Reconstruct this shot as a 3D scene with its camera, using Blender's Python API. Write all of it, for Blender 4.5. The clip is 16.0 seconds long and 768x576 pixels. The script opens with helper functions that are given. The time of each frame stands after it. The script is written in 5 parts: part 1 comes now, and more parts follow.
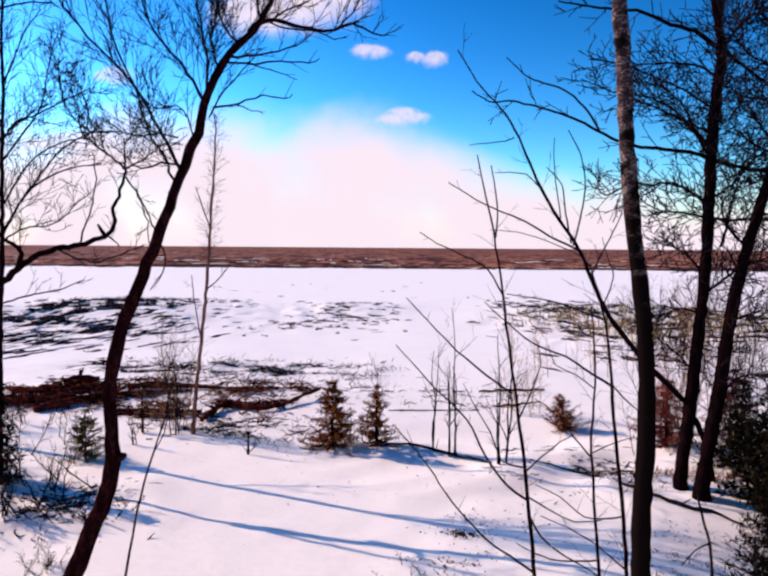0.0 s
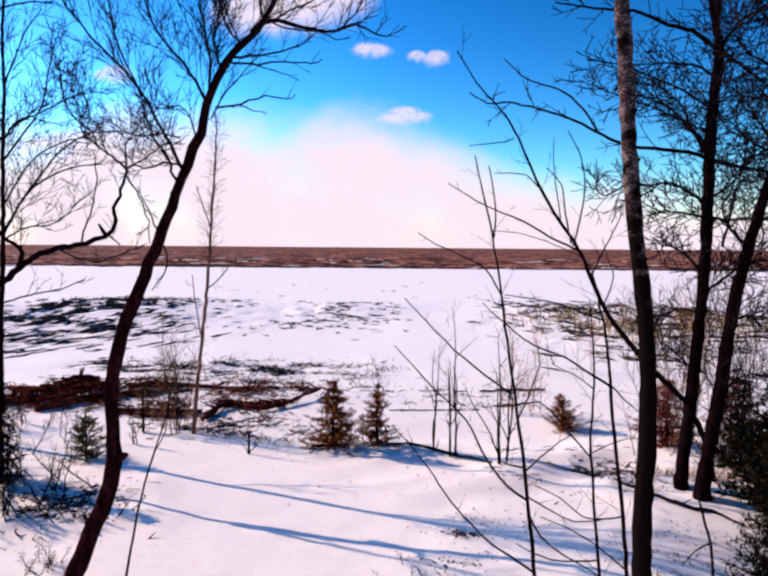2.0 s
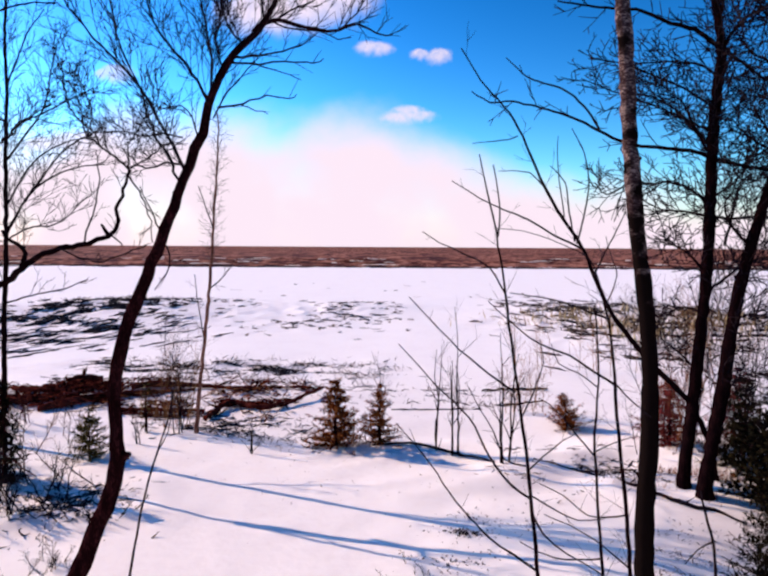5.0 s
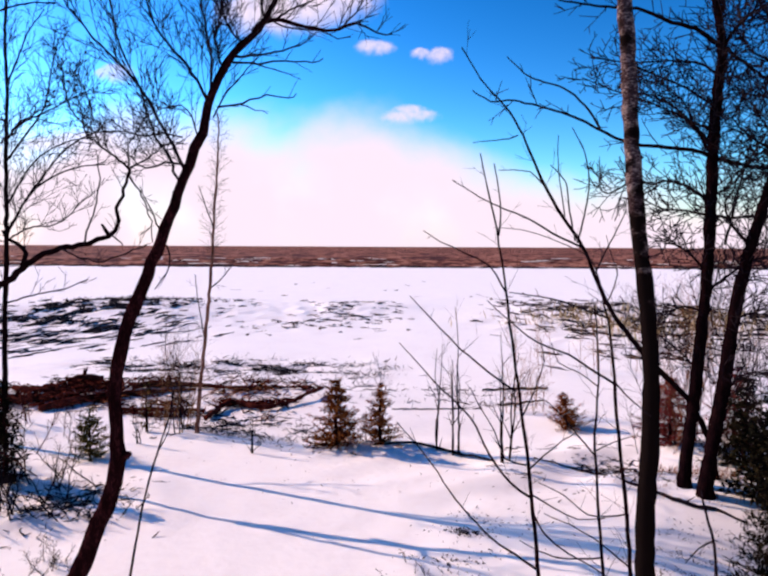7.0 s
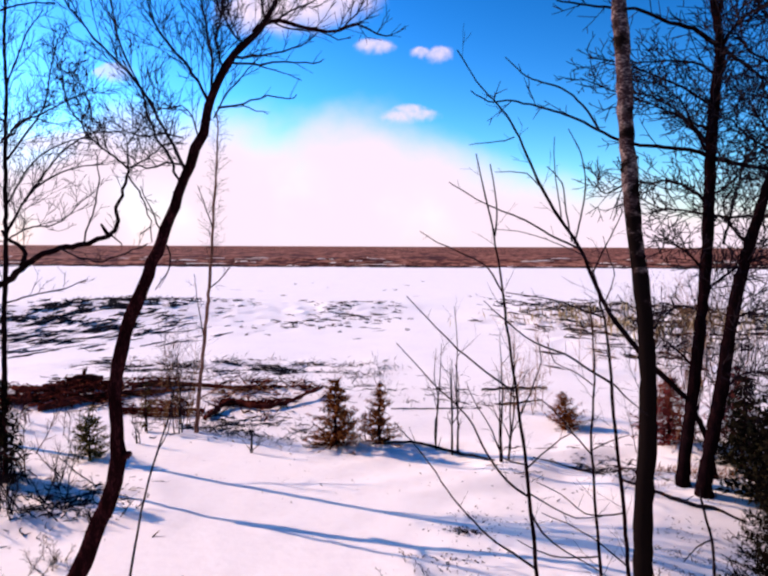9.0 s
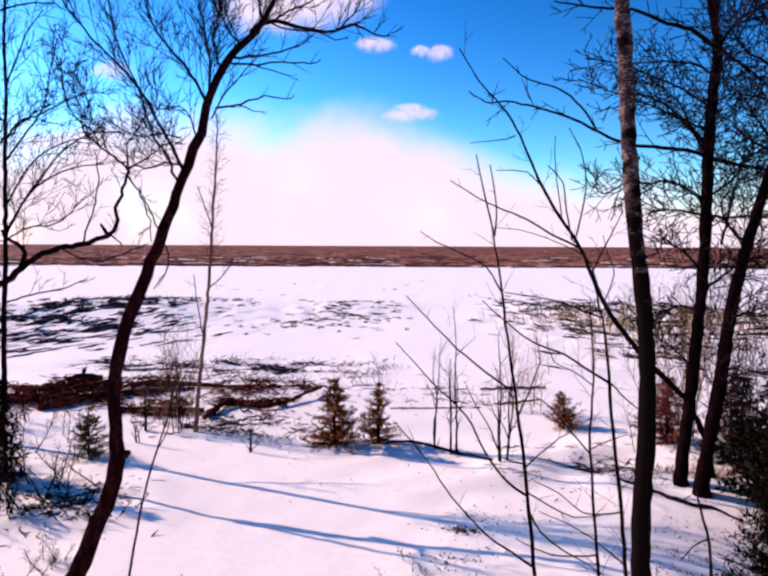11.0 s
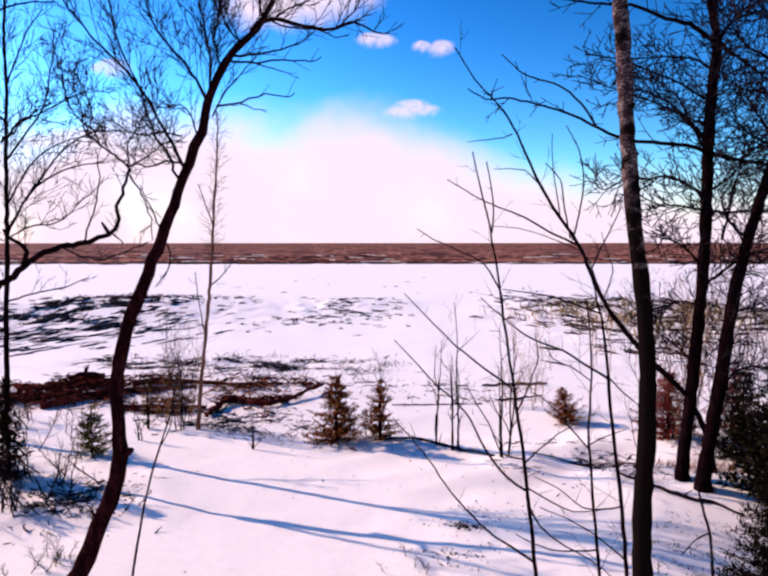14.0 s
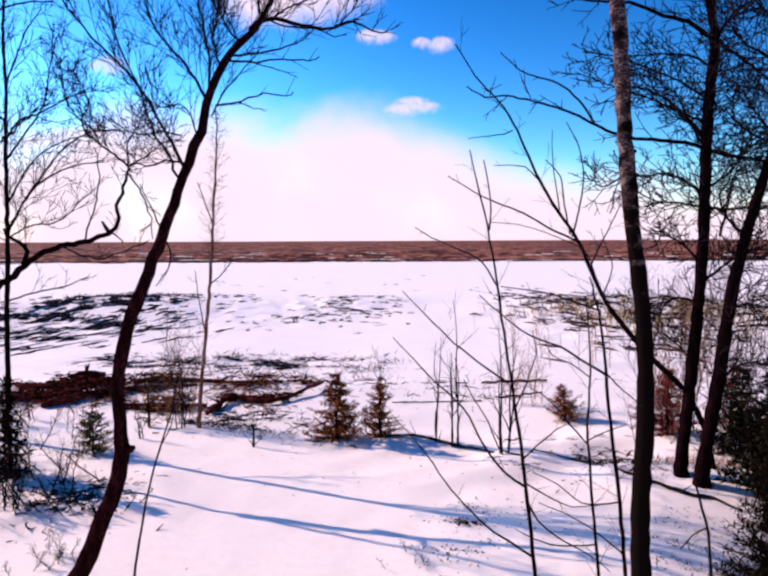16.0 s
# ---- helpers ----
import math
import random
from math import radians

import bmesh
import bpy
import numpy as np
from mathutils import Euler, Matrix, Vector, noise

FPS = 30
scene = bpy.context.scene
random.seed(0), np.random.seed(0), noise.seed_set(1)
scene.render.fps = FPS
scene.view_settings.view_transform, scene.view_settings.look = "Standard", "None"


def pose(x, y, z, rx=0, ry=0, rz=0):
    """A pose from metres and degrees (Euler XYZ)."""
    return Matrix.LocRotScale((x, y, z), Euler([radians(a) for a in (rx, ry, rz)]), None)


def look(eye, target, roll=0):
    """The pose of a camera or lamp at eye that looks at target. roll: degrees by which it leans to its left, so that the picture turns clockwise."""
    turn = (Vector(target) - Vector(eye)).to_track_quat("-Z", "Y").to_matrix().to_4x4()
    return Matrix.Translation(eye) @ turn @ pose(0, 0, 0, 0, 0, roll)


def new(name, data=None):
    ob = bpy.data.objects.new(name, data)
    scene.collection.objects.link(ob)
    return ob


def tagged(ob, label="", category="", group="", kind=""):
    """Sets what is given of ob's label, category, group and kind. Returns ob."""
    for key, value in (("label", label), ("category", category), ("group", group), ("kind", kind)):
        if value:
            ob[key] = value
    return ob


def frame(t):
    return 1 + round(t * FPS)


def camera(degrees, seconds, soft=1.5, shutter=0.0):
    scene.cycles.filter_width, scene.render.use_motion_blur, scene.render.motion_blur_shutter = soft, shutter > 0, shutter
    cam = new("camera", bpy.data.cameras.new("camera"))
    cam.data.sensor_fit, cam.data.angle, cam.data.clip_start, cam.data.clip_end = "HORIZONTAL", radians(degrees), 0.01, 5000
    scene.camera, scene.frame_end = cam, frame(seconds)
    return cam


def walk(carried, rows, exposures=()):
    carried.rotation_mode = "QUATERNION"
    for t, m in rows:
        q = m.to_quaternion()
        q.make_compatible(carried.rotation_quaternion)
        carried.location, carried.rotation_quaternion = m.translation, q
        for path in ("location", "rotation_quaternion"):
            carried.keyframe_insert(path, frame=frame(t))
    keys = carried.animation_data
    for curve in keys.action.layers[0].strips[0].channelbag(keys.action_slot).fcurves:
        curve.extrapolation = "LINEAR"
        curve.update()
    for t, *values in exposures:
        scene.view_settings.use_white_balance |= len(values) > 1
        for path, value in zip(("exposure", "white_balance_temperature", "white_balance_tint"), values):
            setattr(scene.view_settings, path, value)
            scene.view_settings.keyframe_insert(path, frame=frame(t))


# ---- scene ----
cam = camera(62, 16.0, soft=2.5)
PATH = [
    (0.0, 0.002, 0.010, 4.006, -0.269, 3.668, 0.438),
    (0.5, -0.001, 0.015, 4.002, -0.285, 3.642, 0.454),
    (1.0, -0.005, 0.015, 3.999, -0.305, 3.630, 0.466),
    (1.5, -0.005, 0.012, 4.002, -0.286, 3.655, 0.474),
    (2.0, -0.003, 0.010, 4.005, -0.232, 3.683, 0.471),
    (2.5, -0.001, 0.007, 4.006, -0.177, 3.694, 0.447),
    (3.0, -0.002, 0.003, 4.008, -0.134, 3.713, 0.407),
    (3.5, -0.004, 0.001, 4.009, -0.100, 3.729, 0.381),
    (4.0, -0.006, 0.000, 4.006, -0.078, 3.720, 0.374),
    (6.5, -0.002, 0.000, 4.003, -0.008, 3.758, 0.303),
    (7.0, -0.001, -0.001, 4.001, -0.003, 3.756, 0.281),
    (7.5, -0.002, -0.004, 4.001, -0.003, 3.773, 0.265),
    (8.0, -0.002, -0.010, 4.002, -0.011, 3.795, 0.262),
    (8.5, -0.001, -0.014, 4.001, -0.034, 3.793, 0.262),
    (9.0, -0.002, -0.018, 4.001, -0.081, 3.774, 0.245),
    (11.5, 0.013, -0.052, 4.010, -0.117, 3.864, 0.289),
    (12.0, 0.015, -0.057, 4.009, -0.084, 3.921, 0.181),
    (12.5, 0.019, -0.061, 4.008, -0.035, 3.963, 0.107),
    (13.0, 0.021, -0.064, 4.008, 0.001, 3.999, 0.052),
    (13.5, 0.019, -0.064, 4.009, 0.010, 4.043, 0.009),
    (14.0, 0.015, -0.062, 4.008, 0.002, 4.086, -0.028),
    (14.5, 0.011, -0.066, 4.007, -0.012, 4.137, -0.073),
    (15.0, 0.013, -0.077, 4.010, -0.015, 4.203, -0.137),
    (15.5, 0.017, -0.088, 4.011, -0.012, 4.252, -0.204),
    (16.0, 0.022, -0.101, 4.010, -0.011, 4.277, -0.253),
]
walk(cam, [(t, pose(x, y, z, 90 - p, 0, yaw) @ pose(0, 0, 0, 0, 0, roll)) for t, x, y, z, yaw, p, roll in PATH],
     exposures=[(0.0, 0.37, 6500, 8), (4.0, 0.37, 6500, 9), (7.0, 0.42, 6500, 12), (9.0, 0.44, 6500, 15), (12.0, 0.44, 6500, 17), (16.0, 0.44, 6500, 17)])

# ---- light: low spring sun ahead and to the left, deep blue sky ----
SUN_AZ, SUN_EL = radians(-66.5), radians(28)
sun_dir = Vector((math.sin(SUN_AZ) * math.cos(SUN_EL), math.cos(SUN_AZ) * math.cos(SUN_EL), math.sin(SUN_EL)))
sun = new("sun", bpy.data.lights.new("sun", "SUN"))
sun.data.energy, sun.data.angle, sun.data.color = 5.0, radians(0.4), (1.0, 0.685, 0.51)
sun.matrix_world = look(sun_dir * 100, (0, 0, 0))
world = bpy.data.worlds.new("world")
scene.world = world
world.use_nodes = True
wn, wl = world.node_tree.nodes, world.node_tree.links
sky = wn.new("ShaderNodeTexSky")
sky.sky_type, sky.sun_disc = "NISHITA", False
sky.sun_elevation, sky.sun_rotation = SUN_EL, SUN_AZ
sky.air_density, sky.dust_density, sky.ozone_density = 1.0, 0.35, 3.0
sat = wn.new("ShaderNodeHueSaturation")
sat.inputs["Saturation"].default_value, sat.inputs["Hue"].default_value = 1.08, 0.491
deep = wn.new("ShaderNodeGamma")
deep.inputs["Gamma"].default_value = 2.2
wl.new(sky.outputs[0], deep.inputs["Color"])
wl.new(deep.outputs[0], sat.inputs["Color"])
wl.new(sat.outputs[0], wn["Background"].inputs[0])
wn["Background"].inputs[1].default_value = 0.0248


# ---- materials ----
def material(name, colours, scale=8.0, rough=0.8, bump=0.3, stretch=(1, 1, 1), fine=6.0, spec=0.04, island=0.0, space="Object", depth=0.01, tight=1.0):
    """Two scales of mottling between the colours, with relief."""
    m = bpy.data.materials.new(name)
    m.use_nodes = True
    n, l = m.node_tree.nodes, m.node_tree.links
    b = n["Principled BSDF"]
    b.inputs["Roughness"].default_value = rough
    b.inputs["Specular IOR Level"].default_value = spec
    tc, mp = n.new("ShaderNodeTexCoord"), n.new("ShaderNodeMapping")
    mp.inputs["Scale"].default_value = stretch
    l.new(tc.outputs[space], mp.inputs[0])
    big, small = n.new("ShaderNodeTexNoise"), n.new("ShaderNodeTexNoise")
    for tex, s in ((big, scale), (small, scale * fine)):
        tex.inputs["Scale"].default_value, tex.inputs["Detail"].default_value = s, 4
        l.new(mp.outputs[0], tex.inputs["Vector"])
    mix = n.new("ShaderNodeMath")
    mix.operation = "MULTIPLY_ADD"
    mix.inputs[1].default_value = 0.55
    l.new(small.outputs[0], mix.inputs[0])
    half = n.new("ShaderNodeMath")
    half.operation = "MULTIPLY"
    half.inputs[1].default_value = 0.45
    l.new(big.outputs[0], half.inputs[0])
    l.new(half.outputs[0], mix.inputs[2])
    value = mix.outputs[0]
    if island:
        geo, add = n.new("ShaderNodeNewGeometry"), n.new("ShaderNodeMath")
        add.operation = "MULTIPLY_ADD"
        add.inputs[1].default_value = island
        l.new(geo.outputs["Random Per Island"], add.inputs[0])
        off = n.new("ShaderNodeMath")
        off.operation = "SUBTRACT"
        off.inputs[1].default_value = island / 2
        l.new(value, off.inputs[0])
        l.new(off.outputs[0], add.inputs[2])
        value = add.outputs[0]
    ramp = n.new("ShaderNodeValToRGB")
    e = ramp.color_ramp.elements
    while len(e) < len(colours):
        e.new(0.5)
    for i, c in enumerate(colours):
        e[i].position, e[i].color = 0.5 + tight * (0.4 * i / (len(colours) - 1) - 0.2), (*c, 1)
    l.new(value, ramp.inputs[0])
    l.new(ramp.outputs[0], b.inputs["Base Color"])
    if bump:
        bp = n.new("ShaderNodeBump")
        bp.inputs["Strength"].default_value, bp.inputs["Distance"].default_value = bump, depth
        l.new(value, bp.inputs["Height"])
        l.new(bp.outputs[0], b.inputs["Normal"])
    return m


SNOW = material("snow", [(0.82, 0.81, 0.82), (0.87, 0.865, 0.87), (0.88, 0.88, 0.88)], scale=0.7, rough=0.7, bump=0.35, fine=9, depth=0.05)
# Both barks far darker than real: backlit shade is put into their colour.
SHADED_BARK = material("shaded_bark", [(0.002, 0.001, 0.0015), (0.005, 0.002, 0.003), (0.022, 0.009, 0.009)], scale=14, stretch=(1, 1, 0.3), bump=0.7, rough=0.9, spec=0.0)
RED_BARK = material("red_bark", [(0.003, 0.001, 0.0015), (0.009, 0.0025, 0.0035), (0.055, 0.016, 0.018)], scale=14, stretch=(1, 1, 0.25), bump=0.6, rough=0.85, spec=0.0)
TWIG = material("twig_bark", [(0.003, 0.003, 0.006), (0.008, 0.006, 0.010), (0.032, 0.022, 0.024)], scale=6, bump=0, rough=0.6, island=0.4, spec=0.0)
YOUNG_BIRCH = material("young_birch_bark", [(0.03, 0.011, 0.009), (0.14, 0.06, 0.042), (0.36, 0.2, 0.15)], scale=9, stretch=(1, 1, 0.4), bump=0.3, rough=0.6, spec=0.0)
TAN_TWIG = material("tan_twig", [(0.055, 0.022, 0.010), (0.19, 0.09, 0.038), (0.38, 0.23, 0.12)], scale=6, bump=0, rough=0.8, island=0.5, spec=0.0)
NEEDLES = material("spruce_needles", [(0.010, 0.010, 0.005), (0.06, 0.05, 0.016), (0.20, 0.15, 0.05)], scale=5, bump=0, rough=0.7, island=0.5, spec=0.0)
BROWN_NEEDLES = material("browned_needles", [(0.010, 0.003, 0.002), (0.10, 0.021, 0.006), (0.40, 0.13, 0.035)], scale=5, bump=0, rough=0.7, island=0.5, spec=0.0)
RUST_NEEDLES = material("rusty_needles", [(0.014, 0.003, 0.003), (0.09, 0.013, 0.013), (0.30, 0.05, 0.045)], scale=5, bump=0, rough=0.8, island=0.5, spec=0.0)
# Near-black needles: the deep shade these spruces stand in is put into the colour.
SHADED_NEEDLES = material("shaded_needles", [(0.002, 0.002, 0.002), (0.006, 0.005, 0.004), (0.024, 0.02, 0.010)], scale=5, bump=0, rough=0.8, island=0.5, spec=0.0)
LITTER = material("drift_litter", [(0.006, 0.002, 0.002), (0.036, 0.007, 0.006), (0.15, 0.035, 0.025)], scale=5, bump=0.3, rough=0.9, island=0.5, spec=0.0)
DARK_STEMS = material("dark_stems", [(0.006, 0.006, 0.009), (0.018, 0.015, 0.02), (0.06, 0.05, 0.05)], scale=5, bump=0, rough=0.9, island=0.5, spec=0.0)
DRY_GRASS = material("dry_grass", [(0.12, 0.075, 0.035), (0.36, 0.27, 0.15), (0.58, 0.48, 0.3)], scale=5, bump=0, rough=0.8, island=0.6, spec=0.0)
OLD_LEAF = material("withered_leaf", [(0.05, 0.015, 0.008), (0.16, 0.05, 0.025), (0.3, 0.13, 0.06)], scale=8, bump=0, rough=0.8, island=0.7, spec=0.0)
FOAM = material("wave_foam", [(0.75, 0.64, 0.54), (0.86, 0.78, 0.69), (0.92, 0.87, 0.8)], scale=2, bump=0.4, rough=0.8, depth=0.05)
SEA = material("silty_water", [(0.04, 0.011, 0.008), (0.135, 0.045, 0.030), (0.33, 0.15, 0.10)], scale=0.22, stretch=(0.35, 0.14, 1), rough=0.8, bump=0.9, fine=5, spec=0.02, depth=0.25, tight=0.3)


def birch_bark():
    m = material("birch_bark", [(0.010, 0.005, 0.006), (0.05, 0.032, 0.034), (0.32, 0.25, 0.24)], scale=6, stretch=(0.8, 0.8, 1.6), bump=0.8, rough=0.8, tight=0.8, spec=0.0)
    n, l = m.node_tree.nodes, m.node_tree.links
    b = n["Principled BSDF"]
    paint = b.inputs["Base Color"].links[0].from_socket
    tc, mp, tex = n.new("ShaderNodeTexCoord"), n.new("ShaderNodeMapping"), n.new("ShaderNodeTexNoise")
    mp.inputs["Scale"].default_value = (3.5, 3.5, 5)
    tex.inputs["Scale"].default_value, tex.inputs["Detail"].default_value = 1.0, 6
    l.new(tc.outputs["Object"], mp.inputs[0])
    l.new(mp.outputs[0], tex.inputs["Vector"])
    ramp = n.new("ShaderNodeValToRGB")
    ramp.color_ramp.elements[0].position, ramp.color_ramp.elements[1].position = 0.47, 0.58
    height = n.new("ShaderNodeSeparateXYZ")
    l.new(tc.outputs["Object"], height.inputs[0])
    # Darker towards the foot: the trunk's shade is put into the bark colour.
    low = n.new("ShaderNodeMapRange")
    low.inputs["From Min"].default_value, low.inputs["From Max"].default_value = 2.6, 5.2
    low.inputs["To Min"].default_value, low.inputs["To Max"].default_value = 0.22, -0.03
    l.new(height.outputs[2], low.inputs[0])
    dark = n.new("ShaderNodeMath")
    l.new(tex.outputs[0], dark.inputs[0])
    l.new(low.outputs[0], dark.inputs[1])
    l.new(dark.outputs[0], ramp.inputs[0])
    mix = n.new("ShaderNodeMixRGB")
    mix.inputs[2].default_value = (0.006, 0.004, 0.004, 1)
    l.new(ramp.outputs[0], mix.inputs[0])
    l.new(paint, mix.inputs[1])
    l.new(mix.outputs[0], b.inputs["Base Color"])
    return m


BIRCH = birch_bark()


def cloud_material(name, power, seed, soft=0.35, cover=1.0, grain=3.2):
    """Water vapour that thins out towards its rim, broken by noise; its own emission stands in for scattered sunlight,
    and it lets the sky through.
    """
    m = bpy.data.materials.new(name)
    m.use_nodes = True
    n, l = m.node_tree.nodes, m.node_tree.links
    n.remove(n["Principled BSDF"])
    out = n["Material Output"]
    tc = n.new("ShaderNodeTexCoord")
    mp = n.new("ShaderNodeMapping")
    mp.inputs["Location"].default_value = (seed, seed * 2.3, 0)
    l.new(tc.outputs["UV"], mp.inputs[0])
    tex = n.new("ShaderNodeTexNoise")
    tex.inputs["Scale"].default_value, tex.inputs["Detail"].default_value = grain, 7
    l.new(mp.outputs[0], tex.inputs["Vector"])
    rim = n.new("ShaderNodeAttribute")
    rim.attribute_name = "thickness"
    mul = n.new("ShaderNodeMath")
    mul.operation = "MULTIPLY_ADD"
    mul.inputs[1].default_value = 1.3
    l.new(rim.outputs["Fac"], mul.inputs[0])
    sub = n.new("ShaderNodeMath")
    sub.operation = "SUBTRACT"
    sub.inputs[1].default_value = 0.85
    l.new(tex.outputs[0], sub.inputs[0])
    l.new(sub.outputs[0], mul.inputs[2])
    ramp = n.new("ShaderNodeMapRange")
    ramp.interpolation_type = "SMOOTHSTEP"
    ramp.inputs["From Min"].default_value, ramp.inputs["From Max"].default_value = 0.0, soft
    ramp.inputs["To Max"].default_value = cover
    l.new(mul.outputs[0], ramp.inputs[0])
    clear, glow, mix = n.new("ShaderNodeBsdfTransparent"), n.new("ShaderNodeEmission"), n.new("ShaderNodeMixShader")
    glow.inputs[0].default_value = (1.0, 0.835, 0.955, 1)
    glow.inputs[1].default_value = power
    l.new(ramp.outputs[0], mix.inputs[0])
    l.new(clear.outputs[0], mix.inputs[1])
    l.new(glow.outputs[0], mix.inputs[2])
    l.new(mix.outputs[0], out.inputs[0])
    return m


# ---- builders ----
class Shape:
    """Gathers tubes and blades for one mesh."""

    def __init__(self):
        self.v, self.f, self.n = [], [], 0

    def tube(self, pts, radii, sides=6, cap=True):
        pts = np.asarray(pts, float)
        tan = np.gradient(pts, axis=0)
        tan /= np.linalg.norm(tan, axis=1)[:, None] + 1e-9
        ref = np.array([0.31, 0.95, 0.02]) if abs(tan[0][1]) < 0.9 else np.array([1.0, 0.1, 0.0])
        a = np.cross(tan, ref)
        a /= np.linalg.norm(a, axis=1)[:, None] + 1e-9
        b = np.cross(tan, a)
        ang = np.arange(sides) * 2 * math.pi / sides
        r = np.asarray(radii, float)[:, None, None]
        ring = pts[:, None] + r * (a[:, None] * np.cos(ang)[None, :, None] + b[:, None] * np.sin(ang)[None, :, None])
        self.v.append(ring.reshape(-1, 3))
        k = self.n
        for i in range(len(pts) - 1):
            for j in range(sides):
                q = (j + 1) % sides
                self.f.append((k + i * sides + j, k + i * sides + q, k + (i + 1) * sides + q, k + (i + 1) * sides + j))
        if cap:
            self.f.append(tuple(k + j for j in reversed(range(sides))))
            self.f.append(tuple(k + (len(pts) - 1) * sides + j for j in range(sides)))
        self.n += len(pts) * sides

    def blade(self, base, tip, width, up=(0, 0, 1)):
        """A thin four-sided spindle: needle spray, leaf or grass blade."""
        base, tip = np.asarray(base, float), np.asarray(tip, float)
        d = tip - base
        s = np.cross(d, up)
        s = s / (np.linalg.norm(s) + 1e-9) * width
        u = np.cross(s, d)
        u = u / (np.linalg.norm(u) + 1e-9) * width * 0.35
        m = base + d * 0.45
        self.v.append(np.array([base, m + s, m + u, m - s, m - u, tip]))
        k = self.n
        for i in range(4):
            p, q = k + 1 + i, k + 1 + (i + 1) % 4
            self.f += [(k, q, p), (p, q, k + 5)]
        self.n += 6

    def mesh(self, name):
        me = bpy.data.meshes.new(name)
        me.from_pydata(np.concatenate(self.v).tolist(), [], self.f)
        return me


def part(name, shape, mat, parent=None, label="", smooth=True, kind=""):
    me = shape.mesh(name) if isinstance(shape, Shape) else shape
    me.materials.append(mat)
    if smooth:
        me.polygons.foreach_set("use_smooth", [True] * len(me.polygons))
    ob = new(name, me)
    if parent is not None:
        ob.parent = parent
    return tagged(ob, label, kind=kind)


def thing(name, at, label, category, group=""):
    ob = new(name)
    ob.location = at
    ob.empty_display_size = 0.2
    return tagged(ob, label, category, group)


def smoothed(rows, rng, step=0.12, wobble=0.01):
    """A Catmull-Rom line through rows of x, y, z, radius, with small wobbles."""
    r = np.array(rows, float)
    r = np.vstack([2 * r[0] - r[1], r, 2 * r[-1] - r[-2]])
    out = []
    for i in range(1, len(r) - 2):
        n = max(2, int(np.linalg.norm(r[i + 1, :3] - r[i, :3]) / step))
        for t in np.arange(n) / n:
            p = 0.5 * (2 * r[i] + (r[i + 1] - r[i - 1]) * t + (2 * r[i - 1] - 5 * r[i] + 4 * r[i + 1] - r[i + 2]) * t * t + (3 * r[i] - r[i - 1] - 3 * r[i + 1] + r[i + 2]) * t ** 3)
            out.append(p)
    out.append(r[-2])
    out = np.array(out)
    out[1:-1, :3] += rng.normal(0, wobble, (len(out) - 2, 3))
    out[:, 3] = np.maximum(out[:, 3], 0.0025)
    return out


def twigs(shape, line, rng, count, length, radius, up=0.5, spread=0.9, depth=2, lo=0.2, hi=1.0, sub=4, side=(0, 0, 0), thin=0.0022):
    """Bare side shoots set in turn round a line, nearly straight and swept up at the tip, each with finer shoots of its own."""
    n = len(line)
    turn = rng.uniform(0, 6.28)
    for c in range(count):
        f = lo + (hi - lo) * (c + rng.uniform(0.1, 0.9)) / count
        i = min(n - 2, int(f * (n - 1)))
        p, tan = line[i, :3], line[min(i + 2, n - 1), :3] - line[i, :3]
        tan = tan / (np.linalg.norm(tan) + 1e-9)
        a = np.cross(tan, [0.27, 0.9, 0.33])
        a /= np.linalg.norm(a) + 1e-9
        b = np.cross(tan, a)
        turn += 2.4 + rng.normal(0, 0.5)
        open_out = math.radians(rng.uniform(32, 62)) * (0.5 + 0.55 * spread)
        d = tan * math.cos(open_out) + (a * math.cos(turn) + b * math.sin(turn)) * math.sin(open_out)
        d = d + np.array([0, 0, up * 0.45]) + np.array(side)
        d /= np.linalg.norm(d) + 1e-9
        ln = length * rng.uniform(0.55, 1.35) * (1.15 - 0.45 * f)
        k = 5 if depth else 3
        pts, cur = [p], p.copy()
        bend = rng.normal(0, 0.045, 3) + np.array([0, 0, 0.06 * up])
        kink = rng.normal(0, 0.085, 3)
        for s in range(k):
            d = d + bend + kink * (1 if s % 2 else -1)
            d /= np.linalg.norm(d)
            cur = cur + d * ln / k
            pts.append(cur)
        r0 = max(thin, min(radius, line[i, 3] * 0.7))
        rad = np.linspace(r0, thin * 0.65, k + 1)
        shape.tube(pts, rad, 4 if r0 > 0.006 else 3, cap=False)
        if depth:
            twigs(shape, np.column_stack([pts, rad]), rng, sub, length * 0.46, radius * 0.6, up * 0.6, spread, depth - 1, 0.15, 0.95, max(2, sub - 1), side, thin)


RIPPLED = ((-17.0, 37.0, 8.5, 6.5, 0.14), (-2.2, 39.0, 3.6, 5.0, 0.06), (13.0, 34.0, 5.0, 7.0, 0.2), (-8.0, 20.5, 7.0, 1.3, 0.08), (-9.0, 30.0, 7.0, 4.0, 0.03),
           (-5.6, 9.7, 1.6, 1.0, 0.12), (3.6, 11.4, 2.6, 1.2, 0.12), (-6.0, 48.0, 9.0, 6.0, 0.02))


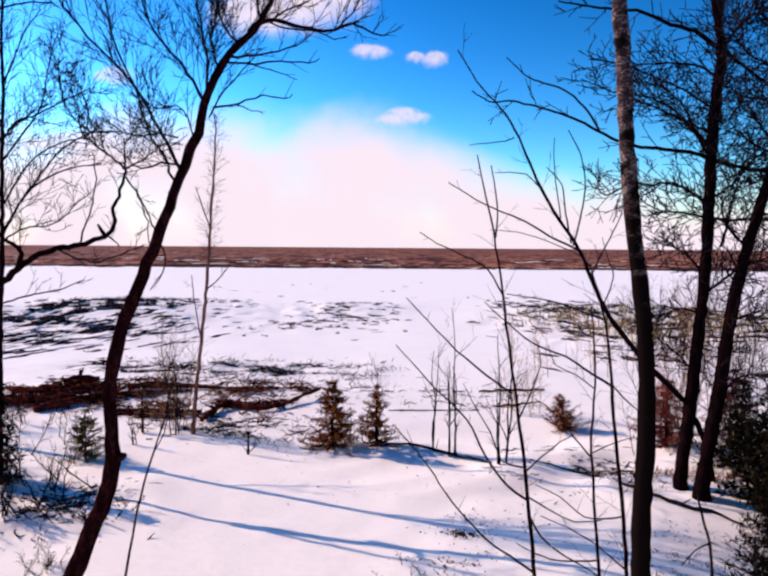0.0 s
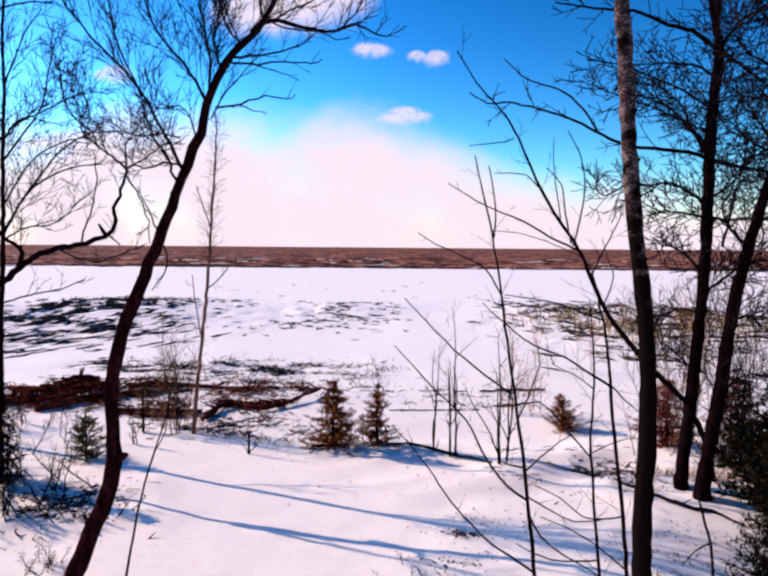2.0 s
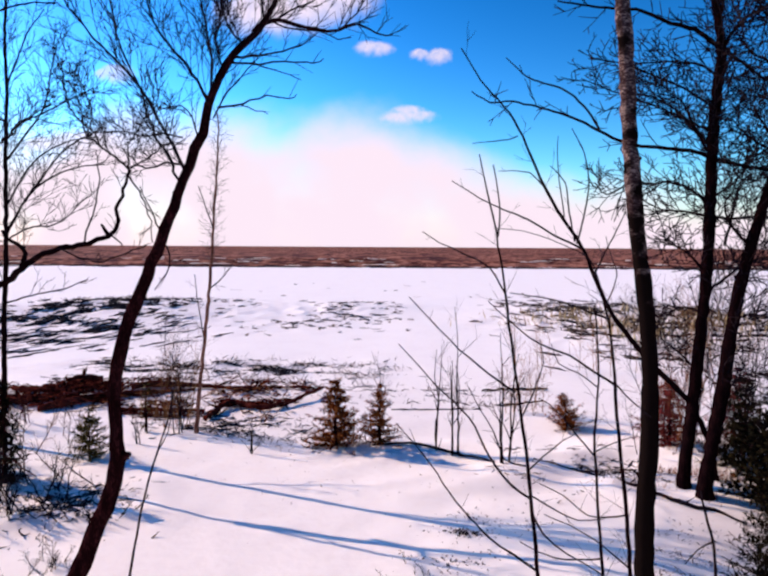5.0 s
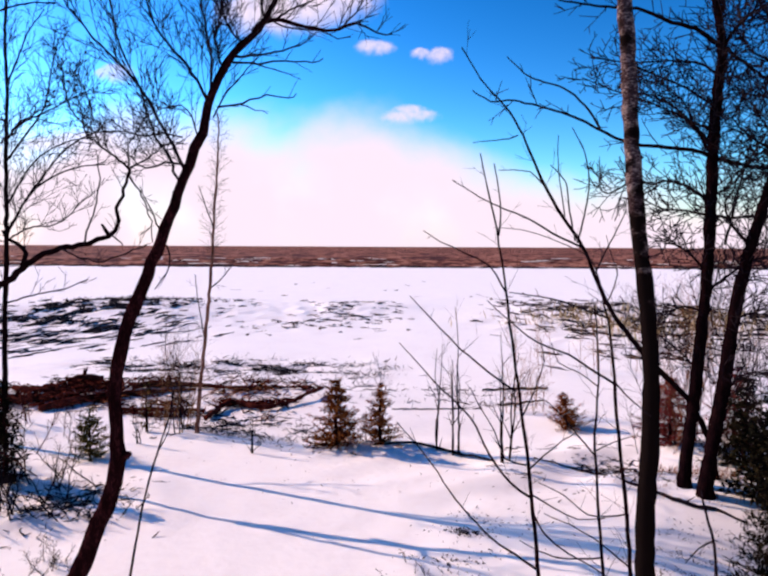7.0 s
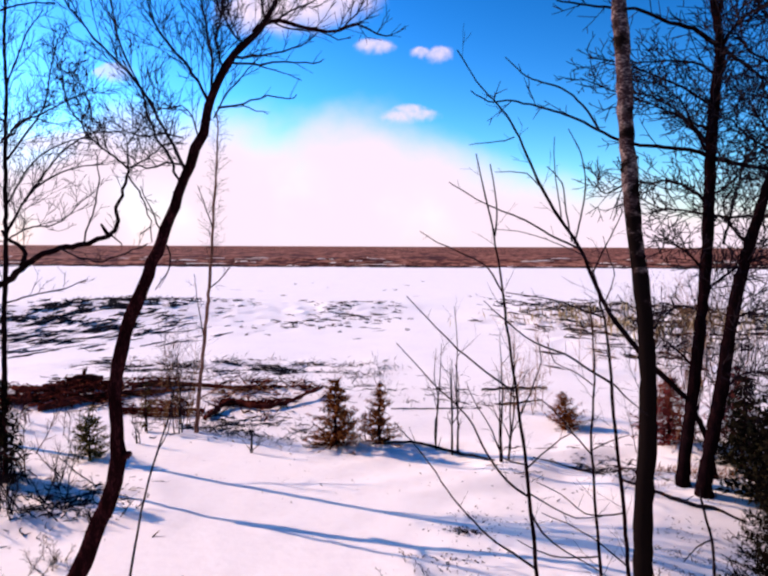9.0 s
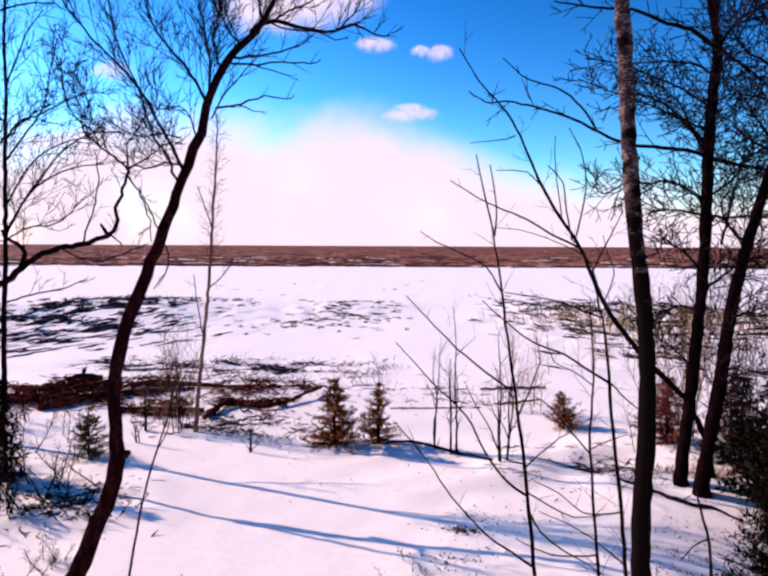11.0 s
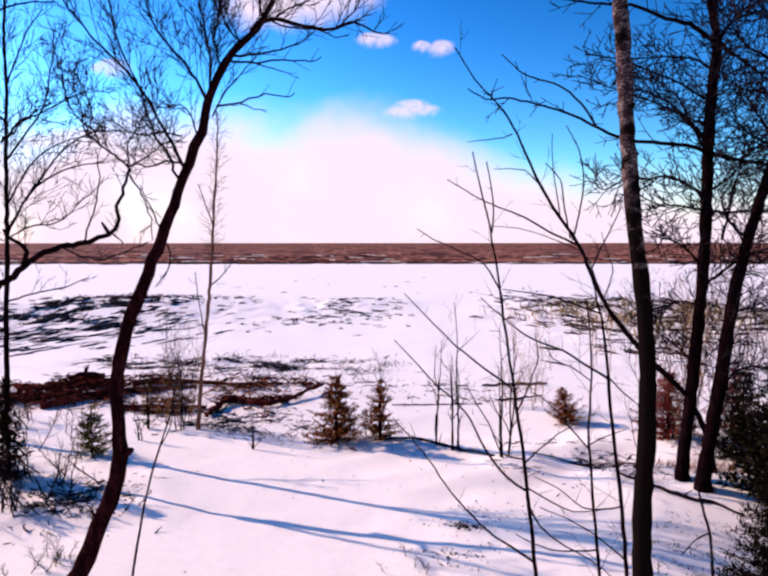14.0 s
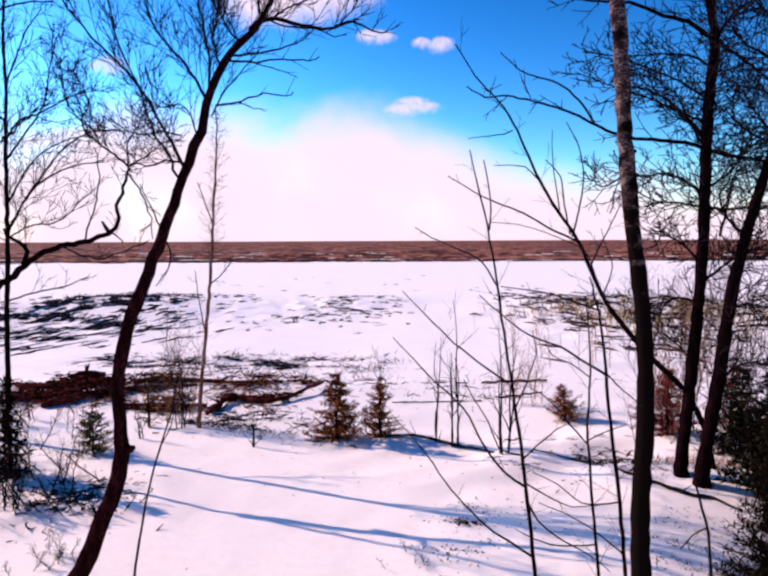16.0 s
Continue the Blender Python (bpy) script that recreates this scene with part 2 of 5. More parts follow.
def ground_z(x, y):
    """Height of the snow: a terrace, a bank down to the right, dunes, a flat beach and the drop into the water."""
    z = 0.05 * noise.noise((x * 0.25, y * 0.25, 3.0)) + 0.012 * noise.noise((x * 1.7, y * 1.7, 9.0))
    if y < 60:
        bank = min(1.0, max(0.0, (x - 2.9 - 0.06 * (y - 6)) / 3.8)) * min(1.0, max(0.0, (9.9 - y) / 1.6))
        z -= 0.42 * bank * bank * (3 - 2 * bank)
    if y < 6.3:
        u = min(1.0, (6.3 - y) / 6.3)
        z += 2.35 * u * u * (3 - 2 * u)
    for cx, cy, rx, ry, h in ((14.5, 36.0, 7.0, 6.0, 0.45), (-15.5, 39.0, 9.0, 6.0, 0.45), (-1.8, 41.0, 4.0, 3.0, 0.25), (-7.0, 17.2, 6.0, 0.9, 0.14), (1.0, 13.6, 4.5, 0.7, -0.06), (20.0, 26.0, 6.0, 6.0, 0.8)):
        q = ((x - cx) / rx) ** 2 + ((y - cy) / ry) ** 2
        if q < 6:
            z += h * math.exp(-q)
    for cx, cy, rx, ry, h in RIPPLED:
        q = ((x - cx) / rx) ** 2 + ((y - cy) / ry) ** 2
        if q < 4:
            n = noise.noise((x * 0.55 + 0.1 * y, y * 0.75 - 0.18 * x, cx))
            z += h * max(0.0, 1 - q / 4) ** 1.3 * (0.9 * (1 - 2.4 * abs(n)) + 0.35 * noise.noise((x * 1.6, y * 1.9, 1.0)))
    shore = 124 + 5 * noise.noise((x * 0.02, 1.0, 4.0)) + 2.0 * noise.noise((x * 0.11, 5.0, 4.0))
    if y > shore:
        z -= min(6.0, (y - shore) * 0.5)
    return z


# ---- ground and water ----
def make_ground():
    def spaced(a, b, n, p):
        u = np.linspace(-1, 1, n)
        return np.sign(u) * np.abs(u) ** p * np.where(u < 0, -a, b)
    xs = np.unique(np.concatenate([np.linspace(-9, 9, 150), np.linspace(-28, 22, 200), spaced(-90, 90, 90, 1.5), spaced(-4000, 4000, 50, 4)]))
    ys = np.unique(np.concatenate([np.linspace(4, 22, 150), np.linspace(22, 56, 140), np.linspace(57, 118, 30), np.linspace(118, 136, 40), [160, 400, 1500, 4300], -np.geomspace(1, 4000, 30), np.linspace(-1, 3, 8)]))
    verts = [(x, y, ground_z(x, y)) for y in ys for x in xs]
    nx = len(xs)
    faces = [(j * nx + i, j * nx + i + 1, (j + 1) * nx + i + 1, (j + 1) * nx + i) for j in range(len(ys) - 1) for i in range(nx - 1)]
    me = bpy.data.meshes.new("ground")
    me.from_pydata(verts, [], faces)
    part("ground", me, SNOW, label="snow-covered beach and dune ground, sunlit and lightly wind-rippled", kind="structure")


def make_sea():
    xs = np.unique(np.concatenate([np.linspace(-150, 150, 160), np.linspace(-4000, 4000, 40)]))
    ys = np.concatenate([np.linspace(119, 200, 110), np.geomspace(203, 4600, 60)])
    verts = []
    for y in ys:
        for x in xs:
            z = -0.3 + (0.16 * math.sin(y * 0.55 + 1.5 * noise.noise((x * 0.03, y * 0.05, 0))) + 0.2 * noise.noise((x * 0.12, y * 0.5, 2))) * (1 if y < 400 else 0.2)
            verts.append((x, y, z))
    nx = len(xs)
    faces = [(j * nx + i, j * nx + i + 1, (j + 1) * nx + i + 1, (j + 1) * nx + i) for j in range(len(ys) - 1) for i in range(nx - 1)]
    me = bpy.data.meshes.new("water")
    me.from_pydata(verts, [], faces)
    part("water", me, SEA, label="silty red-brown choppy open water reaching the horizon", kind="structure")


make_ground()
make_sea()

# ---- waves ----
WAVES = []


def breaking_wave(x, y, length, height, seed):
    rng = np.random.default_rng(seed)
    w = thing("breaking_wave", (x, y, -0.32), "low brown breaking wave with a thin white foam crest", "wave", "waves off the beach")
    for name, mat, wide, tall, lift in (("swell", SEA, 1.3, height, 0.0), ("foam_crest", FOAM, 0.9, height * 0.35, height * 0.85)):
        s, n = Shape(), 36
        span = 1.0 if name == "swell" else rng.uniform(0.2, 0.6)
        verts = []
        for i in range(n + 1):
            u = i / n * 2 - 1
            env = max(0.02, 1 - u * u) ** 0.7
            mod = 1.0 if name == "swell" else max(0.12, 0.75 + 1.1 * noise.noise((u * 5 + seed, seed * 1.7, 0)))
            bow = 1.2 * noise.noise((u * 2 + seed, 3, 0))
            for j in range(7):
                a = math.pi * j / 6
                verts.append((u * length / 2 * span, bow - math.cos(a) * wide * env, lift * env + math.sin(a) * tall * env * mod))
        s.v.append(np.array(verts))
        s.f = [(i * 7 + j, i * 7 + j + 1, (i + 1) * 7 + j + 1, (i + 1) * 7 + j) for i in range(n) for j in range(6)]
        part(name, s, mat, w, "white foam" if name == "foam_crest" else "")
    WAVES.append((w, x, y, rng.uniform(0.35, 0.75)))


_rng = np.random.default_rng(5)
for k in range(34):
    y = 134 + 2.6 * k + _rng.uniform(-1, 1)
    breaking_wave(_rng.uniform(-0.5, 0.5) * y * 1.15, y, _rng.uniform(9, 30) * (0.7 + y / 400), _rng.uniform(0.3, 0.55), k)


# ---- clouds ----
def cloud(name, x, y, z, w, h, mat, label, category="cloud", kind="", lobes=5, seed=1, flat=False):
    """A shallow billow of vapour, far off; its thickness thins towards the rim."""
    rng = np.random.default_rng(seed)
    nx, nz = 48, 28
    blobs = [(rng.uniform(-0.42, 0.42), rng.uniform(-0.2, 0.2), rng.uniform(0.42, 0.66)) for _ in range(lobes)]
    verts, thick, uv = [], [], []
    for j in range(nz + 1):
        for i in range(nx + 1):
            u, v = i / nx * 2 - 1, j / nz * 2 - 1
            if flat:
                top = max(0.49, 1.09 + 0.26 * noise.noise((u * 7, 0, seed)) - 2.4 * max(0, u - 0.02)) - 0.3 * max(0, -u - 0.35)
                t = max(0.0, min(1.0, (top - v) * 1.05)) * min(1.0, 5 * (1 - abs(u)))
            else:
                t = max(max(0.0, 1 - math.hypot((u - a) / (r * 1.15), (v - b) / r)) for a, b, r in blobs) * 1.4
                t *= min(1.0, 6 * min(1 - abs(u), 1 - abs(v)))
            thick.append(min(1.0, t))
            verts.append((u * w / 2, -t * h * 0.35, v * h / 2))
            uv.append((u * w / h, v))
    faces = [(j * (nx + 1) + i, j * (nx + 1) + i + 1, (j + 1) * (nx + 1) + i + 1, (j + 1) * (nx + 1) + i) for j in range(nz) for i in range(nx)]
    me = bpy.data.meshes.new(name)
    me.from_pydata(verts, [], faces)
    me.attributes.new("thickness", "FLOAT", "POINT").data.foreach_set("value", thick)
    layer = me.uv_layers.new(name="uv")
    loops = np.empty(len(me.loops), int)
    me.loops.foreach_get("vertex_index", loops)
    layer.data.foreach_set("uv", np.array(uv)[loops].ravel())
    ob = part(name, me, mat)
    ob.location = (x, y, z)
    return tagged(ob, label, category, kind=kind)


cloud_small = cloud("backdrop_cloud", -25, 2500, 753, 249, 144, cloud_material("glowing_cloud", 0.765, 3, 1.5, 0.95), "small bright fair-weather cloud", kind="structure", lobes=3, seed=3)
cloud_round = cloud("backdrop_cloud", 163, 2500, 722, 211, 134, cloud_material("glowing_cloud", 0.765, 4, 1.5, 0.95), "small rounded bright cloud", kind="structure", lobes=3, seed=4)
cloud_low = cloud("backdrop_cloud", 97, 2500, 503, 326, 134, cloud_material("glowing_cloud", 0.765, 6, 1.5, 0.95), "thin stretched bright cloud", kind="structure", lobes=4, seed=6)
cloud_high = cloud("backdrop_cloud", -321, 2500, 886, 920, 402, cloud_material("glowing_cloud", 0.765, 8, 1.1, 0.95), "broad bright cloud behind branches", kind="structure", lobes=7, seed=8)
cloud_faint = cloud("backdrop_cloud", -1044, 2500, 641, 287, 172, cloud_material("glowing_cloud", 0.765, 9, 1.2, 0.6), "faint thin cloud in a blue sky", kind="structure", lobes=4, seed=9)
cloud_left = cloud("backdrop_cloud", -1190, 2500, 380, 613, 230, cloud_material("glowing_cloud", 0.765, 10, 1.2, 0.8), "faint pinkish cloud low in the sky", kind="structure", lobes=5, seed=10)
cloud("backdrop", -3, 4200, 400, 8369, 1288, cloud_material("glowing_haze", 0.765, 2, 1.0, 1.0, 1.3), "broad white haze bank low over the water", "backdrop", kind="structure", seed=2, flat=True)


# ---- trees ----
def tree(name, label, trunk, limbs, bark, seed, twig_mat=None, group="", trunk_twigs=(0, 0.5), sides=12, category="tree", up=0.5, wobble=0.006, knots=0, twig_r=0.008, spread=0.9, side=(0, 0, 0), lo=0.25, sub=4, thin=0.0022, deep=1, dense=1.0, reach=1.0):
    """A bare tree: trunk and limbs through rows of x, y, z, radius; limbs carry (rows, shoots, shoot length)."""
    rng = np.random.default_rng(seed)
    bx, by = trunk[0][0], trunk[0][1]
    base = Vector((bx, by, ground_z(bx, by)))
    off = np.array([bx, by, base.z, 0])
    t = thing(name, base, label, category, group)
    rows = [np.array(r) - off for r in trunk]
    rows[0][2] = -0.12
    line = smoothed(rows, rng, wobble=wobble)
    line[:, 3] *= 1 + rng.normal(0, 0.045, len(line))
    line[:3, 3] *= [1.35, 1.2, 1.08]
    s = Shape()
    s.tube(line[:, :3], line[:, 3], sides)
    part("trunk", s, bark, t)
    if knots:
        for _ in range(knots):
            i = rng.integers(2, len(line) - 2)
            a = rng.uniform(0, 6.28)
            d = np.array([math.cos(a), math.sin(a), rng.uniform(0.1, 0.6)])
            p, r = line[i, :3], line[i, 3]
            s = Shape()
            s.tube([p + d * r * 0.6, p + d * r * 0.9, p + d * r * 1.1, p + d * r * 1.18], [r * 0.4, r * 0.3, r * 0.2, r * 0.06], 7)
            part("knot", s, SHADED_BARK, t)
    if trunk_twigs[0]:
        tw = Shape()
        twigs(tw, line, rng, trunk_twigs[0], trunk_twigs[1], twig_r, up, spread, deep, lo, 1.0, sub, side, thin)
        part("twig_spray", tw, twig_mat or TWIG, t, "fine bare twigs", kind="stuff")
    for rows, count, length in limbs:
        ln = smoothed([np.array(r) - off for r in rows], rng, step=0.09, wobble=wobble * 0.8)
        s = Shape()
        s.tube(ln[:, :3], ln[:, 3], 7 if ln[0, 3] > 0.012 else 5)
        arm = part("limb", s, bark if ln[0, 3] > 0.02 else (twig_mat or TWIG), t)
        if count:
            tw = Shape()
            twigs(tw, ln, rng, int(count * dense), length * reach, twig_r, up, spread, deep if length > 0.32 else (1 if length > 0.22 else 0), 0.12, 1.0, sub, side, thin)
            part("twig_spray", tw, twig_mat or TWIG, arm, kind="stuff")
    return t


def spruce(name, label, x, y, height, radius, mat, seed, group="", tiers=14, per=9, bare=0.0, droop=0.25, needle=0.06, lean=0.0, width=0.011):
    rng = np.random.default_rng(seed)
    base = Vector((x, y, ground_z(x, y)))
    t = thing(name, base, label, "conifer", group)
    s = Shape()
    k = 10
    axis = np.array([[lean * height * (i / k) ** 1.4, 0, height * i / k - 0.06] for i in range(k + 1)])
    axis[1:-1, :2] += rng.normal(0, 0.006 * height, (k - 1, 2))
    s.tube(axis, np.linspace(0.022 * height + 0.006, 0.004, k + 1), 7)
    part("trunk", s, RED_BARK, t)
    for i in range(tiers):
        spray, wood = Shape(), Shape()
        u = bare + (1 - bare) * (i + rng.uniform(-0.3, 0.3)) / tiers
        u = min(0.97, max(0.03, u))
        p = np.array([np.interp(u, np.linspace(0, 1, k + 1), axis[:, c]) for c in range(3)])
        for _ in range(per):
            a = rng.uniform(0, 2 * math.pi)
            ln = radius * (1 - u) ** 0.85 * rng.uniform(0.35, 1.25) + 0.03
            d = np.array([math.cos(a), math.sin(a), rng.uniform(-droop, 0.35)])
            m = p + d * ln * 0.55
            e = p + np.array([d[0], d[1], d[2] + 0.12]) * ln
            wood.tube([p, m, e], [0.004 + ln * 0.008, 0.004, 0.002], 4, cap=False)
            cnt = max(5, int(ln / needle * 5))
            for q in range(cnt):
                f = (q + rng.random()) / cnt
                f = 0.15 + 0.85 * f
                c = p + (m - p) * min(1, f / 0.55) + (e - m) * max(0, (f - 0.55) / 0.45)
                g = d * 0.7 + rng.normal(0, 0.55, 3)
                g /= np.linalg.norm(g)
                spray.blade(c, c + g * needle * rng.uniform(0.7, 1.6), width * rng.uniform(0.6, 1.3))
        whorl = part("bough", wood, RED_BARK, t)
        part("needle_spray", spray, mat, whorl, kind="stuff")
    return t


def stem_clump(name, label, x, y, count, height, mat, seed, spread=0.12, lean=0.1, r=0.006, twig=3, category="shrub", group=""):
    rng = np.random.default_rng(seed)
    base = Vector((x, y, ground_z(x, y)))
    t = thing(name, base, label, category, group)
    for _ in range(count):
        o = np.array([*rng.normal(0, spread, 2), -0.05])
        h = height * rng.uniform(0.6, 1.05)
        d = np.array([*rng.normal(0, lean, 2), 1.0])
        rows = [(*(o + d * h * q + np.array([*rng.normal(0, 0.02 * h, 2), 0]) * q), r * (1 - 0.75 * q)) for q in (0, 0.25, 0.5, 0.75, 1)]
        ln = smoothed(rows, rng, wobble=0.004)
        s = Shape()
        s.tube(ln[:, :3], ln[:, 3], 5)
        stem = part("stem", s, mat, t)
        if twig:
            tw = Shape()
            twigs(tw, ln, rng, twig, h * 0.34, r * 0.6, 0.45, 0.8, 1, 0.2, 1.0, 3, thin=max(0.0022, 0.0002 * y))
            part("twig_spray", tw, mat, stem, kind="stuff")
    return t


def scatter(name, label, category, mat, seed, count, place, size, flat=0.5, blade=False, lift=0.0, kind="stuff", fat=1.0):
    """Uncountable bits lying on the snow: sticks, clods, stems. place(rng) gives x, y."""
    rng = np.random.default_rng(seed)
    s = Shape()
    for _ in range(count):
        x, y = place(rng)
        z = ground_z(x, y)
        ln = size * rng.uniform(0.4, 1.5)
        a = rng.uniform(0, 2 * math.pi)
        d = np.array([math.cos(a), math.sin(a) * 0.7, abs(rng.normal(0, 1 - flat)) + (1.2 if blade else 0.02)])
        d /= np.linalg.norm(d)
        p = np.array([x, y, z - 0.01 + lift * rng.random()])
        if blade:
            s.blade(p, p + d * ln, ln * 0.06)
        else:
            m = p + d * ln * 0.5 + rng.normal(0, ln * 0.08, 3)
            w = ln * rng.uniform(0.025, 0.06) * fat
            s.tube([p, m, p + d * ln], [w, w * 0.8, w * 0.25], 4)
    ob = part(name, s, mat)
    return tagged(ob, label, category, kind=kind)


leaning_tree = tree("bare_tree", "dark red-brown leaning bare tree with a crooked trunk and fine crown",
    [(-3.55, 6.50, -0.17, 0.1084), (-3.39, 6.50, 0.18, 0.1009), (-3.10, 6.50, 0.77, 0.0934), (-2.90, 6.50, 1.25, 0.0859), (-2.77, 6.50, 1.66, 0.0859), (-2.75, 6.50, 1.97, 0.0710), (-2.78, 6.50, 2.39, 0.0673), (-2.73, 6.50, 2.79, 0.0691), (-2.60, 6.50, 3.25, 0.0673), (-2.41, 6.50, 3.70, 0.0598), (-2.27, 6.50, 4.05, 0.0579), (-2.08, 6.50, 4.50, 0.0504), (-1.97, 6.50, 4.81, 0.0504), (-1.84, 6.50, 5.13, 0.0467), (-1.73, 6.50, 5.52, 0.0411), (-1.58, 6.50, 5.81, 0.0411), (-1.44, 6.50, 5.99, 0.0374), (-1.25, 6.50, 6.14, 0.0318), (-1.09, 6.50, 6.43, 0.0262), (-0.98, 6.50, 6.71, 0.0224), (-0.81, 6.50, 7.13, 0.0168), (-0.71, 6.50, 7.64, 0.0112)],
    [
        ([(-2.02, 6.50, 4.77, 0.0187), (-2.09, 6.44, 4.98, 0.0169), (-2.20, 6.39, 5.18, 0.0152), (-2.36, 6.33, 5.50, 0.0135), (-2.57, 6.27, 5.76, 0.0118), (-2.78, 6.21, 5.97, 0.0102), (-2.97, 6.16, 6.22, 0.0086), (-3.08, 6.10, 6.44, 0.0070)], 16, 0.55),
        ([(-2.07, 6.50, 4.65, 0.0149), (-2.15, 6.54, 4.75, 0.0141), (-2.16, 6.59, 4.85, 0.0132), (-2.34, 6.63, 5.08, 0.0123), (-2.45, 6.68, 5.36, 0.0114), (-2.53, 6.72, 5.62, 0.0104), (-2.70, 6.77, 5.93, 0.0095), (-2.81, 6.81, 6.24, 0.0086), (-2.87, 6.86, 6.55, 0.0076), (-2.91, 6.90, 6.87, 0.0066)], 18, 0.6),
        ([(-1.78, 6.50, 5.45, 0.0174), (-1.90, 6.56, 5.65, 0.0156), (-2.07, 6.62, 5.89, 0.0137), (-2.26, 6.68, 6.10, 0.0118), (-2.40, 6.74, 6.31, 0.0098), (-2.52, 6.80, 6.63, 0.0078)], 16, 0.5),
        ([(-1.74, 6.50, 5.52, 0.0149), (-1.71, 6.42, 5.74, 0.0129), (-1.71, 6.35, 5.95, 0.0109), (-1.74, 6.28, 6.16, 0.0090), (-1.77, 6.20, 6.40, 0.0071)], 14, 0.45),
        ([(-1.62, 6.50, 5.76, 0.0125), (-1.71, 6.60, 6.08, 0.0105), (-1.69, 6.70, 6.35, 0.0086), (-1.66, 6.80, 6.63, 0.0065)], 12, 0.45),
        ([(-1.97, 6.50, 4.79, 0.0125), (-2.23, 6.60, 4.85, 0.0111), (-2.47, 6.70, 4.79, 0.0096), (-2.63, 6.80, 4.85, 0.0081), (-2.75, 6.90, 4.81, 0.0066)], 8, 0.35),
        ([(-2.03, 6.50, 5.08, 0.0100), (-2.20, 6.40, 5.11, 0.0086), (-2.31, 6.30, 5.05, 0.0072), (-2.46, 6.20, 5.08, 0.0059), (-2.75, 6.10, 5.05, 0.0047)], 9, 0.35),
        ([(-1.87, 6.50, 5.06, 0.0100), (-1.91, 6.40, 5.26, 0.0086), (-1.98, 6.30, 5.35, 0.0072), (-2.13, 6.20, 5.31, 0.0059), (-2.23, 6.10, 5.38, 0.0047)], 9, 0.3),
        ([(-1.32, 6.50, 6.12, 0.0249), (-1.16, 6.43, 6.19, 0.0220), (-0.98, 6.36, 6.18, 0.0191), (-0.69, 6.29, 6.08, 0.0163), (-0.45, 6.21, 6.05, 0.0136), (-0.26, 6.14, 6.08, 0.0109), (-0.08, 6.07, 5.97, 0.0083), (0.06, 6.00, 5.94, 0.0057)], 12, 0.3),
        ([(-1.10, 6.50, 6.21, 0.0100), (-0.92, 6.58, 6.17, 0.0088), (-0.68, 6.65, 6.18, 0.0076), (-0.49, 6.72, 6.13, 0.0064), (-0.36, 6.80, 6.17, 0.0052)], 5, 0.2),
        ([(-0.45, 6.20, 6.05, 0.0095), (-0.33, 6.13, 6.11, 0.0078), (-0.23, 6.07, 6.22, 0.0062), (-0.17, 6.00, 6.33, 0.0046)], 8, 0.25),
        ([(-1.10, 6.50, 6.21, 0.0125), (-0.97, 6.63, 6.38, 0.0102), (-0.74, 6.77, 6.53, 0.0078), (-0.65, 6.90, 6.73, 0.0053)], 9, 0.35),
        ([(-1.50, 6.50, 5.88, 0.0149), (-1.37, 6.62, 5.93, 0.0127), (-1.15, 6.75, 5.99, 0.0103), (-0.91, 6.88, 6.11, 0.0079), (-0.77, 7.00, 6.25, 0.0054)], 5, 0.25),
        ([(-1.52, 6.50, 5.82, 0.0125), (-1.24, 6.42, 5.79, 0.0105), (-0.98, 6.35, 5.80, 0.0085), (-0.69, 6.28, 5.76, 0.0066), (-0.59, 6.20, 5.78, 0.0048)], 4, 0.2),
        ([(-1.30, 6.50, 5.81, 0.0075), (-1.09, 6.40, 5.73, 0.0061), (-0.93, 6.30, 5.66, 0.0048), (-0.80, 6.20, 5.58, 0.0036)], 2, 0.15),
        ([(-1.68, 6.50, 5.38, 0.0125), (-1.49, 6.46, 5.39, 0.0109), (-1.33, 6.42, 5.43, 0.0093), (-1.16, 6.38, 5.48, 0.0078), (-0.94, 6.34, 5.44, 0.0063), (-0.86, 6.30, 5.47, 0.0048)], 3, 0.18),
        ([(-1.45, 6.50, 5.41, 0.0075), (-1.28, 6.40, 5.33, 0.0055), (-1.14, 6.30, 5.28, 0.0036)], 2, 0.12),
        ([(-1.72, 6.50, 5.28, 0.0100), (-1.60, 6.63, 5.57, 0.0085), (-1.43, 6.77, 5.83, 0.0069), (-1.27, 6.90, 6.07, 0.0053)], 6, 0.3),
        ([(-1.40, 6.50, 6.00, 0.0125), (-1.57, 6.63, 6.18, 0.0102), (-1.68, 6.77, 6.42, 0.0078), (-1.73, 6.90, 6.72, 0.0053)], 12, 0.35),
        ([(-1.20, 6.50, 6.24, 0.0125), (-1.21, 6.30, 6.35, 0.0084), (-1.19, 6.10, 6.50, 0.0047)], 10, 0.35),
        ([(-2.77, 6.50, 1.78, 0.0648), (-2.65, 6.45, 1.84, 0.0470), (-2.59, 6.40, 1.87, 0.0294)], 0, 0.1),
        ([(-2.23, 6.50, 4.03, 0.0100), (-2.38, 6.63, 4.30, 0.0085), (-2.50, 6.77, 4.46, 0.0069), (-2.62, 6.90, 4.63, 0.0053)], 3, 0.2),
        ([(-2.21, 6.50, 4.00, 0.0100), (-2.15, 6.40, 3.81, 0.0082), (-2.20, 6.30, 3.66, 0.0064), (-2.23, 6.20, 3.57, 0.0048)], 3, 0.12),
    ], RED_BARK, 11, sides=14, up=0.75, knots=5, twig_r=0.005, spread=0.5, wobble=0.008, trunk_twigs=(16, 0.9), lo=0.7, deep=2, dense=1.0, sub=4, thin=0.0034, reach=1.25)

